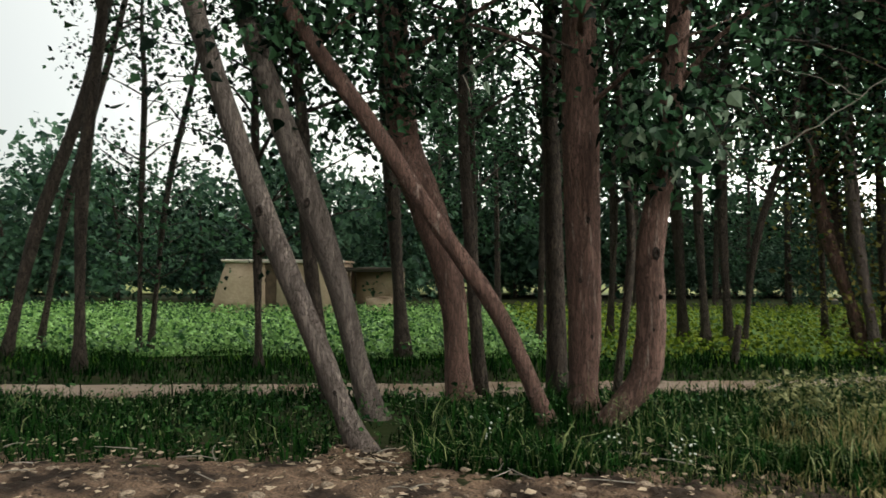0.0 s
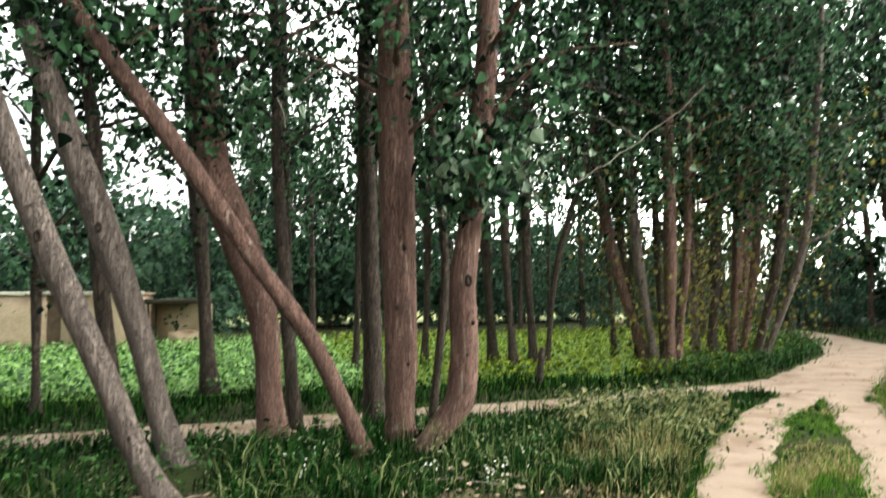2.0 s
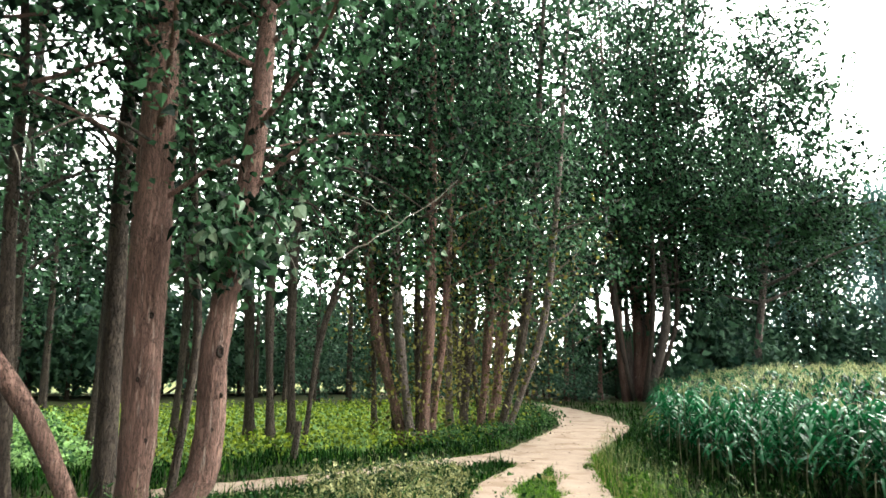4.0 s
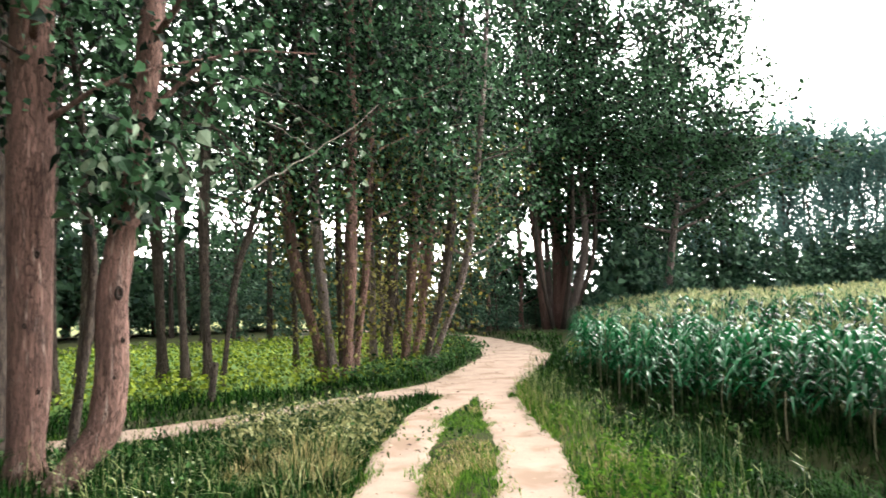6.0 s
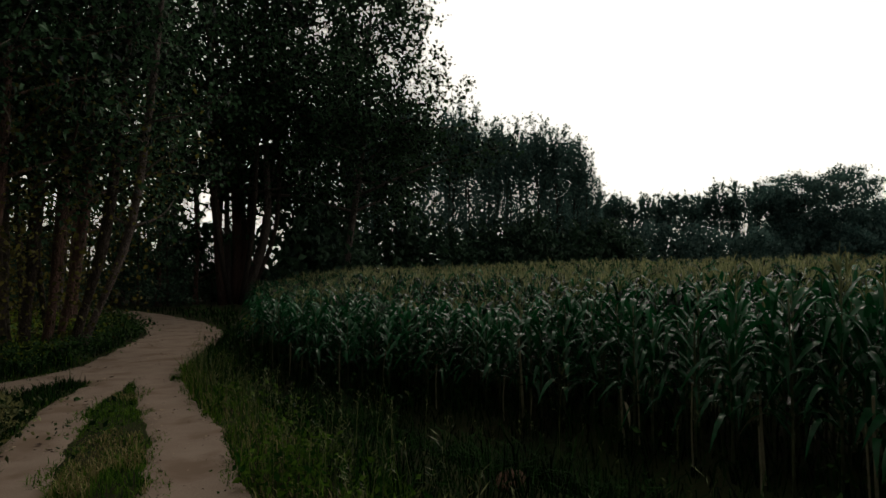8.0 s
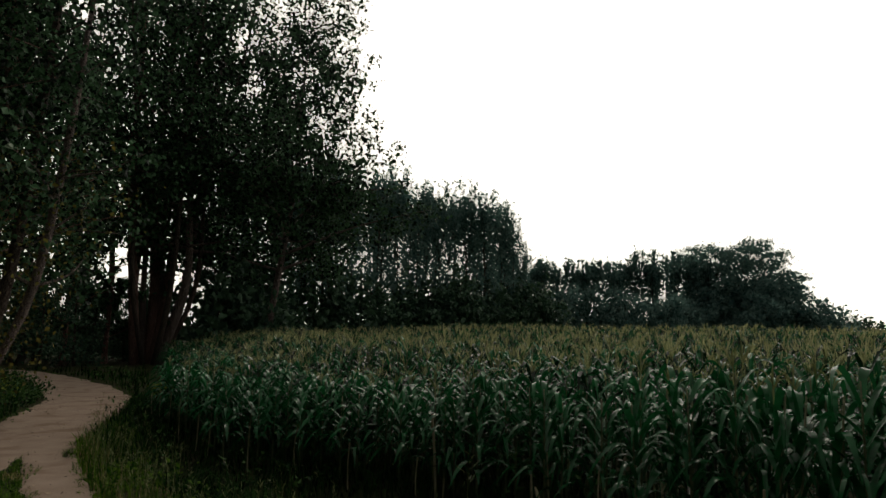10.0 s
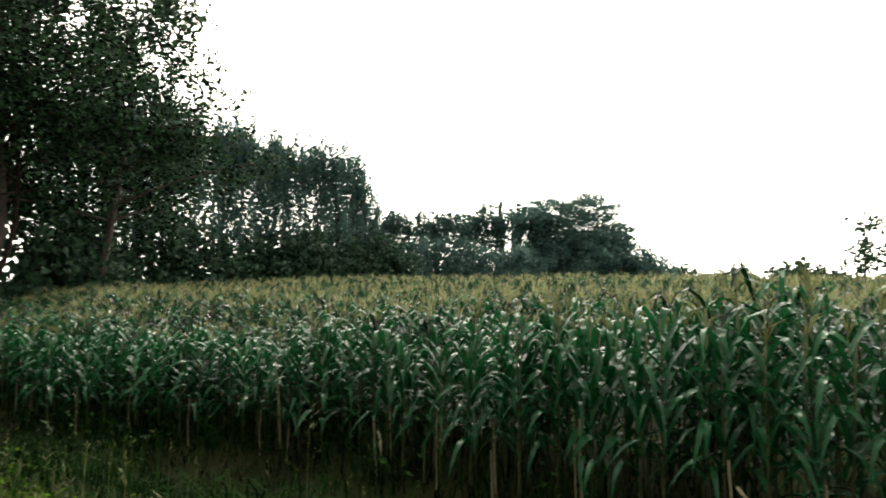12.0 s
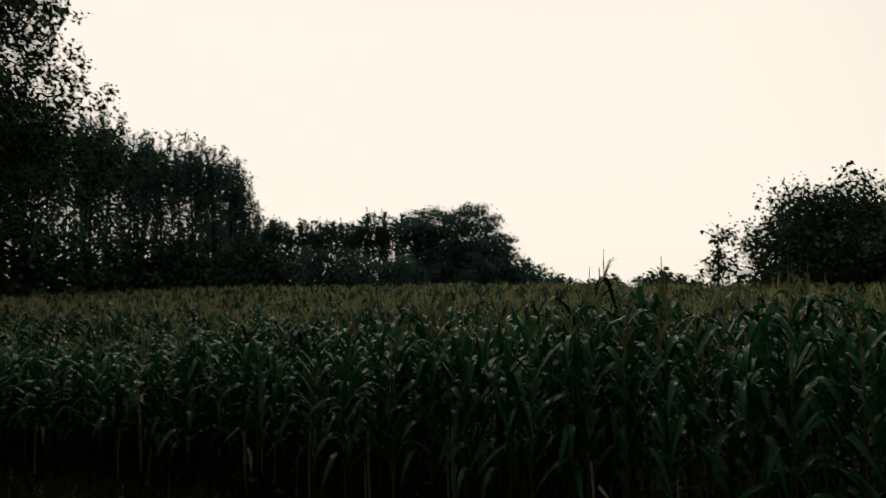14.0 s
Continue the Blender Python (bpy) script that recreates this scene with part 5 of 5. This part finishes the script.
zone_a = corn_spots(2.0, 8.0, 430, 71)
zone_a = zone_a[(zone_a[:, 1] > -12) & (zone_a[:, 1] < 22) & east_limit(zone_a)]
zone_b = corn_spots(8.0, 28.0, 150, 72)
zone_b = zone_b[(zone_b[:, 1] > -30) & east_limit(zone_b)]
zone_c = corn_spots(28.0, 85.0, 62, 73)
zone_c = zone_c[east_limit(zone_c) & (zone_c[:, 1] > -0.6 * zone_c[:, 0])]
for spots, kinds, label in ((zone_o, variants_of(710, 6, 12, 4, 0.2, 2, 0.005), "dense leafy corn between the first rows"), (zone_a, variants_of(720, 6, 10, 4, 0.3, 9, 0.006), "dense standing corn behind the field edge"), (zone_b, variants_of(740, 5, 6, 3, 0.55, 9, 0.009), "corn tops across the middle of the field"),
                            (zone_c, variants_of(760, 4, 4, 2, 0.65, 6, 0.016), "distant corn tops with tan tassels")):
    tall = corn_tall(spots[:, 0], spots[:, 1]) * np.random.default_rng(75).uniform(0.92, 1.08, len(spots))
    leaf_geo, tassel_geo, stalk_geo = field_of_corn(spots, tall, kinds, 76)
    ob = thing("corn_field", label, "corn field", kind="stuff")
    tagged(part("leaves", leaf_geo, M_CORN, ob), kind="stuff")
    tagged(part("tassels", tassel_geo, M_TASSEL, ob), kind="stuff")
    tagged(part("stalks", stalk_geo, M_CORN_STALK, ob), kind="stuff")

# ---- grass, weeds, crop ----
r_veg = np.random.default_rng(80)


def scatter(n, x0, x1, y0, y1, clear=0.05, keep=None):
    x, y = r_veg.uniform(x0, x1, n), r_veg.uniform(y0, y1, n)
    ok = to_path(x, y) > clear
    bare = ((x + 2.2) / 4.3) ** 2 + ((y - 3.65) / 1.6) ** 2 > 1 + 0.25 * wobble(x, y, 2)
    ok &= bare & (in_corn(x, y) < 0.4) & (((x + 0.97) / 0.46) ** 2 + ((y - 5.35) / 0.45) ** 2 > 1 + 0.5 * wobble(x, y, 4))
    if keep is not None:
        ok &= keep(x, y)
    x, y = x[ok], y[ok]
    return np.stack([x, y, height(x, y) - 0.02], 1)


def grass(spots, tall, width, mat, label, lean=0.5, seed=0):
    patchy = (0.35 + 0.9 * np.clip(0.5 + 0.6 * wobble(spots[:, 0], spots[:, 1], 1.3, 5), 0, 1)) * (0.8 + 0.35 * wobble(spots[:, 0], spots[:, 1], 4.5, 2))
    solo("grass", blades(spots, tall * patchy, width, seed, lean), mat, label, "grass", kind="stuff")


TRODDEN = [[(-1.03, 6.95), (-1.0, 6.1)], [(-0.17, 8.1), (-0.18, 7.4)], [(0.76, 6.75), (0.66, 5.9)], [(1.15, 7.25), (1.02, 6.3)], [(1.27, 6.8), (1.12, 5.95)]]


def trodden(x, y):
    """Where the grass stays low in front of the tree feet."""
    return np.min([distance(x, y, line) for line in TRODDEN], axis=0) < 0.24 + 0.07 * wobble(x, y, 5)


left_verge = lambda x, y: (x < np.interp(y, [p[1] for p in TRACK_L[3:]], [p[0] for p in TRACK_L[3:]])) & (y < 9.3)
# the poplars' shade is partly in this grass's colour
grass(scatter(26000, -11, 5.8, 5.0, 8.15, 0.05, lambda x, y: left_verge(x, y) & ~trodden(x, y)), 0.20, 0.016, M_GRASS, "verge grass under the near poplars, darkened as in shade", 0.6, 1)
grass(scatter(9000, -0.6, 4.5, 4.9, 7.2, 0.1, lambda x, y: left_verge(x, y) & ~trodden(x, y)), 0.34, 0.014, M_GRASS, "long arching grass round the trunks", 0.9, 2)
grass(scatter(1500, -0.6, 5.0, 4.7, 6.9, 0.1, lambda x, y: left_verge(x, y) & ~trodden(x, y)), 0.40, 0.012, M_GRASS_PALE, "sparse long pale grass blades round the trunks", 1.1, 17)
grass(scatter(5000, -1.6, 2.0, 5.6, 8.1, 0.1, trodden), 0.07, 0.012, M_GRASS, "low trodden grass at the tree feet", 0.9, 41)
grass(scatter(500, -9, -1.5, 5.2, 7.8, 0.1), 0.28, 0.012, M_GRASS_PALE, "sparse pale grass blades in dark grass", 1.0, 18)
grass(scatter(20000, -16, 9, 8.9, 12.0), 0.25, 0.018, M_GRASS, "grass between footpath and field", 0.6, 3)
grass(scatter(2500, -16, 9, 10.2, 12.2), 0.24, 0.016, M_GRASS_BR, "bright grass along the crop's edge", 0.7, 24)
grass(scatter(9000, 7, 22, 10.5, 28, 0.1, lambda x, y: (distance(x, y, ROAD) < 3.4) & (in_corn(x, y) < -0.5)), 0.38, 0.028, M_GRASS, "rank grass along the lane", 0.5, 4)
between = lambda x, y: (distance(x, y, TRACK_L) < 1.0) & (distance(x, y, TRACK_R) < 1.05)
grass(scatter(90000, 0, 8.6, 0, 9.4, 0.0, lambda x, y: between(x, y) & (wobble(x, y, 1.6, 8) + 0.5 * (3.6 - y) < 0.5)), 0.11, 0.010, M_GRASS_BR, "short grass between the wheel tracks", 0.6, 5)
grass(scatter(90000, 0, 8.6, 0, 9.4, 0.0, lambda x, y: between(x, y) & (wobble(x, y, 1.6, 8) + 0.25 * (6 - y) > 0)), 0.13, 0.009, M_GRASS_DRY, "short dry grass between the wheel tracks", 0.7, 6)
grass(scatter(20000, 0.5, 7.5, 4.6, 9.3, 0.02, left_verge), 0.20, 0.013, M_GRASS, "grass on the verge beside the wheel track", 0.6, 7)
grass(scatter(7000, 0.5, 5, 3.0, 7.5, 0.02, lambda x, y: left_verge(x, y) & (distance(x, y, TRACK_L) < 0.9 + 0.7 * wobble(x, y, 1.5, 3))), 0.16, 0.009, M_GRASS_DRY, "dry straw grass beside the wheel track", 0.7, 8)
right_verge = lambda x, y: (x > np.interp(y, [p[1] for p in TRACK_R], [p[0] for p in TRACK_R])) & (in_corn(x, y) < -0.9)
grass(scatter(56000, 2.5, 13, -1.5, 12, 0.0, lambda x, y: right_verge(x, y) & (distance(x, y, TRACK_R) < 1.15 + 0.4 * wobble(x, y, 0.9, 2))), 0.23, 0.012, M_GRASS_BR, "bright green grass on the verge beside the corn", 0.6, 9)
grass(scatter(26000, 2, 11, -1, 10, 0.0, lambda x, y: right_verge(x, y) & (distance(x, y, TRACK_R) < 1.0 + 0.5 * wobble(x, y, 1.3, 4))), 0.17, 0.009, M_GRASS_DRY, "dry grass at the edge of the wheel track", 0.7, 10)
# the ditch's shade is put into the grass colour
grass(scatter(76000, 2.4, 17, -5, 13, 0.1, lambda x, y: right_verge(x, y) & (distance(x, y, TRACK_R) > 0.95) | (in_corn(x, y) > -1.9)), 0.42, 0.011, M_GRASS, "rank ditch grass beside the corn, darkened as in shade", 1.1, 11)

grass(scatter(9000, -0.8, 3.4, 3.2, 5.6, 0.05), 0.16, 0.012, M_GRASS, "thin grass between bare earth and the wheel track", 0.8, 12)
grass(scatter(9000, 0.8, 3.0, 1.5, 5.6, 0.02), 0.10, 0.009, M_GRASS_DRY, "thin dry grass beside bare earth", 0.9, 13)
for k, zone in enumerate(((0, 9.5, 0, 10.5), (-8, 9, 7.8, 11.5), (8, 22, 9, 28))):
    rim = scatter(190000 if k == 0 else 50000, *zone, -0.26, lambda x, y: (to_path(x, y) < 0.12) & (to_path(x, y) > -0.1 + 0.14 * wobble(x, y, 3, 6)))
    grass(rim[:16000], 0.10, 0.009, M_GRASS_BR if k != 1 else M_GRASS, "short ragged grass creeping over the path edge", 0.9, 14 + k)

worn = lambda x, y: (distance(x, y, PATH_W) < 0.5) & (wobble(x, y, 1.7, 4) + 0.5 * wobble(x, y, 5, 1) > 0.15 - 0.06 * np.clip(x - 1, 0, 6))
grass(scatter(9000, -12, 8, 7.9, 10.2, -0.6, worn), 0.09, 0.012, M_GRASS, "thin grass growing over the footpath", 0.9, 19)



def seed_grass(spots, tall, label, seed):
    """Thin pale culms, each with a loose feathery head."""
    r = np.random.default_rng(seed)
    n = len(spots)
    a0 = r.uniform(0, 6.28, n)
    out = np.stack([np.cos(a0), np.sin(a0), np.zeros(n)], 1)
    h = (tall * np.exp(r.normal(0, 0.25, n)))[:, None]
    bow = r.uniform(0.1, 0.5, n)[:, None]
    up = np.array([0, 0, 1.0])
    side = np.stack([-np.sin(a0), np.cos(a0), np.zeros(n)], 1)
    mid, top = spots + up * h * 0.6 + out * h * 0.15 * bow, spots + up * h + out * h * 0.5 * bow
    v = [spots - side * 0.002, spots + side * 0.002, mid + side * 0.002, mid - side * 0.002, top]
    f = [[0, 1, 2], [0, 2, 3], [3, 2, 4]]
    for k in range(7):
        s = 0.35 + 0.09 * k
        at = mid * (1 - s) + top * s
        way = out * r.normal(0.3, 0.5, (n, 1)) + side * r.normal(0, 0.6, (n, 1)) + up * r.uniform(0.2, 0.9, (n, 1))
        tip = at + way * h * 0.11 * (1.2 - 0.5 * s)
        b = len(v)
        v += [at, (at + tip) / 2 + side * 0.004, tip, (at + tip) / 2 - side * 0.004]
        f += [[b, b + 1, b + 2], [b, b + 2, b + 3]]
    m = len(v)
    faces = (np.array(f)[None] + (np.arange(n) * m)[:, None, None]).reshape(-1, 3)
    solo("grass", (np.stack(v, 1).reshape(-1, 3), faces), M_GRASS_PALE, label, "grass", kind="stuff")


seed_grass(scatter(5200, 3, 12, -1, 10, 0.02, lambda x, y: right_verge(x, y) & (distance(x, y, TRACK_R) < 1.0 + 0.6 * wobble(x, y, 1.1, 6))), 0.42, "pale seeding grass on the verge beside the corn", 31)
seed_grass(scatter(350, 4.5, 12, -3, 9, 0.1, lambda x, y: in_corn(x, y) > -2.2), 0.5, "tall seeding grass in the ditch", 32)
seed_grass(scatter(450, 1, 6.5, 4.6, 8.2, 0.05, left_verge), 0.36, "pale seeding grass on the near verge", 33)
grass(scatter(2600, 2.2, 3.9, 4.9, 6.5, 0.04, lambda x, y: ((x - 3.0) / 0.55) ** 2 + ((y - 5.7) / 0.6) ** 2 < 1 + 0.5 * wobble(x, y, 3, 2)), 0.34, 0.010, M_GRASS_DRY, "tuft of tall dry straw beside the wheel track", 0.5, 34)
near_verge = lambda x, y: (y < 3.1) & (in_corn(x, y) < -1.7)
grass(scatter(30000, -7, 4.6, -6, 3.1, 0.03, near_verge), 0.12, 0.012, M_GRASS, "short grass beside the wheel tracks", 0.7, 22)
grass(scatter(6000, -5, 4.6, -6, 2.2, 0.03, near_verge), 0.10, 0.010, M_GRASS_BR, "short bright grass beside the wheel tracks", 0.8, 23)
# dark grass added to imitate the shade at the corn's foot
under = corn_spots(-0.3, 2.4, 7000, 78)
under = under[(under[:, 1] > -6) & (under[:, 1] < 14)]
grass(np.c_[under, height(under[:, 0], under[:, 1]) - 0.02], 0.5, 0.016, M_GRASS, "rank grass added under the corn to darken its foot", 0.9, 21)

# leafy crop
cx, cy = r_veg.uniform(-30, 16.5, 68000), 11.3 + 12.9 * r_veg.uniform(0, 1, 68000) ** 1.3
ok = (to_path(cx, cy) > 0.6) & (np.abs(cx) < cy * 1.1 + 6)
crop_spots = np.stack([cx[ok], cy[ok], height(cx[ok], cy[ok]) + r_veg.uniform(0.08, 0.34, ok.sum())], 1)
east = crop_spots[:, 0] + 0.8 * wobble(crop_spots[:, 0], crop_spots[:, 1], 0.8) > 1.5
solo("crop", leaves(crop_spots[~east], 0.074, 81, 0.1, 0.9), M_CROP, "low leafy bright green crop in the field", "crop", kind="stuff")
solo("crop", leaves(crop_spots[east], 0.075, 82, 0.1, 0.7), M_CROP_YEL, "low yellow-green crop behind the slim poplars", "crop", kind="stuff")


def weeds(spots, mat, size, label, seed, count=22, tall=0.4, radius=0.12):
    """Leafy weeds: leaves scattered about short stems, all in one stuff."""
    r = np.random.default_rng(seed)
    c = np.repeat(spots, count, 0)
    c = c + np.stack([r.normal(0, radius, len(c)), r.normal(0, radius, len(c)), r.uniform(0.03, tall, len(c))], 1)
    solo("weeds", leaves(c, size, seed, -0.2, 0.55), mat, label, "weeds", kind="stuff")


weeds(scatter(70, -3, 5.5, 5.4, 8.0), M_WEED, 0.05, "leafy weeds round the poplar trunks", 82)
weeds(scatter(250, 2.6, 5.9, 5.4, 8.4, 0.05, lambda x, y: left_verge(x, y) & (((x - 4.2) / 1.15) ** 2 + ((y - 6.95) / 1.05) ** 2 < 1)), M_WEED_PALE, 0.055, "pale leafy weeds in a dense patch beside the track", 83, 46, 0.40, 0.15)
weeds(scatter(420, -9, 5.2, 5.0, 8.0, 0.05, left_verge), M_SPECK, 0.028, "small leaves scattered in dark grass, paled to imitate glints", 92, 5, 0.28, 0.16)
weeds(scatter(120, -10, -1, 5.6, 8.0), M_WEED, 0.05, "low weeds in dark grass", 84, 16, 0.3)
weeds(scatter(90, 3.4, 8, 0.5, 6, 0.1, lambda x, y: right_verge(x, y) & (distance(x, y, TRACK_R) < 1.1)), M_GRASS_BR, 0.05, "yellow-green weeds on the bright verge", 85, 40, 0.35, 0.16)
weeds(scatter(90, 4.5, 12, -1, 9, 0.2, lambda x, y: in_corn(x, y) > -1.6), M_WEED, 0.06, "tall weeds at the foot of the corn", 86, 30, 0.7, 0.14)
weeds(scatter(260, 7, 20, 10, 24, 0.2, lambda x, y: (distance(x, y, ROAD) < 2.8) & (in_corn(x, y) < -1)), M_WEED, 0.08, "weeds on the bank of the lane", 87, 30, 0.5, 0.2)

weeds(scatter(120, 3.4, 6.6, 1.2, 4.2, 0.1, lambda x, y: right_verge(x, y) & (distance(x, y, TRACK_R) < 0.95)), M_GRASS_BR, 0.05, "bushy yellow-green weeds by the track", 91, 50, 0.3, 0.14)
weeds(scatter(800, 6.0, 17.5, 10.3, 21, 0.12, lambda x, y: (distance(x, y, ROAD) < 2.2) & (in_corn(x, y) < -4.0)), M_WEED, 0.07, "dark leafy undergrowth on the lane's bank under the poplars", 93, 44, 0.42, 0.2)

# white wildflowers
def flowers(spots, seed):
    r = np.random.default_rng(seed)
    vs, fs = [], []
    for p in spots:
        for k in range(int(r.integers(3, 9))):
            c = p + np.r_[r.normal(0, 0.06, 2), r.uniform(0.14, 0.30)]
            n = r.normal(0, 0.5, 3) + (0, -0.4, 0.8)
            n /= np.linalg.norm(n)
            u = np.cross(n, (0.3, 0.9, 0.2))
            u /= np.linalg.norm(u)
            w = np.cross(n, u)
            b = len(vs)
            vs.append(c - n * 0.004)
            for j in range(10):
                a0 = 2 * math.pi * j / 10
                q = 0.014 if j % 2 == 0 else 0.007
                vs.append(c + (u * math.cos(a0) + w * math.sin(a0)) * q + n * 0.003)
            fs += [[b, b + 1 + j, b + 1 + (j + 1) % 10] for j in range(10)]
    solo("wildflowers", (np.array(vs), fs), M_FLOWER, "small white wildflowers in dark grass", "wildflowers", kind="stuff")


flowers(scatter(6, 0.9, 2.2, 4.9, 5.6), 88)
flowers(scatter(3, -0.6, 1.0, 5.3, 6.4), 89)

# clods, litter, twigs
r_clod = np.random.default_rng(95)
clod_meshes = []
for k in range(5):
    bm = bmesh.new()
    bmesh.ops.create_icosphere(bm, subdivisions=2, radius=1)
    rr = np.random.default_rng(900 + k)
    for v in bm.verts:
        v.co = Vector((v.co.x * 1.25, v.co.y, v.co.z * 0.6)) * (1 + 0.18 * float(noise.noise(v.co * 1.7 + Vector((k * 7, 0, 0)))) + rr.normal(0, 0.05))
    data = bpy.data.meshes.new("earth_clod")
    bm.to_mesh(data)
    bm.free()
    data.materials.append(M_CLOD)
    clod_meshes.append(data)
for k in range(190):
    x, y = -2.2 + 3.6 * r_clod.uniform(-1, 1), 4.4 + 1.0 * r_clod.uniform(-1, 1)
    s = 0.010 + 0.045 * r_clod.uniform(0, 1) ** 3
    ob = tagged(new("earth_clod", clod_meshes[k % 5]), "dry crumbly clod of pale earth, lightened as if sun-dappled", "clod", "clods on the bare earth")
    ob.matrix_basis = Matrix.Translation((x, y, float(height(x, y)) + 0.035 + s * 0.2)) @ Matrix.Rotation(r_clod.uniform(0, 6.28), 4, "Z") @ Matrix.Diagonal((s, s, s, 1))
red_mesh = clod_meshes[2].copy()
red_mesh.materials[0] = M_RED_EARTH
big_clod = tagged(new("earth_clod", red_mesh), "reddish-brown lump of earth in dark grass", "clod")
big_clod.matrix_basis = Matrix.Translation((5.4, 1.6, float(height(5.4, 1.6)) + 0.05)) @ Matrix.Diagonal((0.16, 0.12, 0.14, 1))
lx, ly = -2.2 + 4.2 * r_clod.uniform(-1, 1, 2400), 4.6 + 1.2 * r_clod.uniform(-1, 1, 2400)
lx[:220], ly[:220] = -0.95 + 0.3 * r_clod.normal(0, 1, 220), 5.3 + 0.2 * r_clod.normal(0, 1, 220)
litter_z = height(lx, ly) + 0.06
litter_v, litter_f = leaves(np.stack([lx, ly, litter_z], 1), 0.042, 96, 0.0, 0.75, 0.6)
litter_v[:, 2] = np.repeat(litter_z, 4) + (litter_v[:, 2] - np.repeat(litter_z, 4)) * 0.3
solo("leaf_litter", (litter_v, litter_f), M_LITTER, "dry pale fallen leaves on bare earth", "leaf litter", kind="stuff")
rx, ry = r_clod.uniform(0, 15, 60000), r_clod.uniform(0, 15.5, 60000)
rim = to_path(rx, ry)
lane_ok = (rim < -0.02) & (r_clod.uniform(0, 1, 60000) < 0.10 + 0.5 * np.exp(-((rim + 0.05) / 0.1) ** 2)) & (wobble(rx, ry, 1.8, 3) > -0.1)
rx, ry = rx[lane_ok][:2600], ry[lane_ok][:2600]
bits_z = height(rx, ry) + 0.034
bits_v, bits_f = leaves(np.stack([rx, ry, bits_z], 1), 0.034, 97, 0.0, 0.7, 0.6)
bits_v[:, 2] = np.repeat(bits_z, 4) + (bits_v[:, 2] - np.repeat(bits_z, 4)) * 0.25
solo("leaf_litter", (bits_v, bits_f), M_LITTER, "brown leaf bits strewn along the wheel tracks", "leaf litter", kind="stuff")
for k in range(30):
    x, y = -1.6 + 3.2 * r_clod.uniform(-1, 1), 5.0 + 0.5 * r_clod.uniform(-1, 1)
    a0, l0 = r_clod.uniform(0, 6.28), r_clod.uniform(0.12, 0.42)
    z = float(height(x, y)) + 0.06
    line = spline([(0, 0, 0), (math.cos(a0 + 0.12) * l0 / 2, math.sin(a0 + 0.12) * l0 / 2, 0.02), (math.cos(a0) * l0, math.sin(a0) * l0, 0.02)], 6)
    ob = tagged(new("fallen_twig", mesh_of("fallen_twig", *tube(line, np.linspace(0.006, 0.003, 6), 5), M_TWIG)), "dry pale twig lying on bare earth", "twig", "twigs on the bare earth")
    ob.location = (x, y, z)
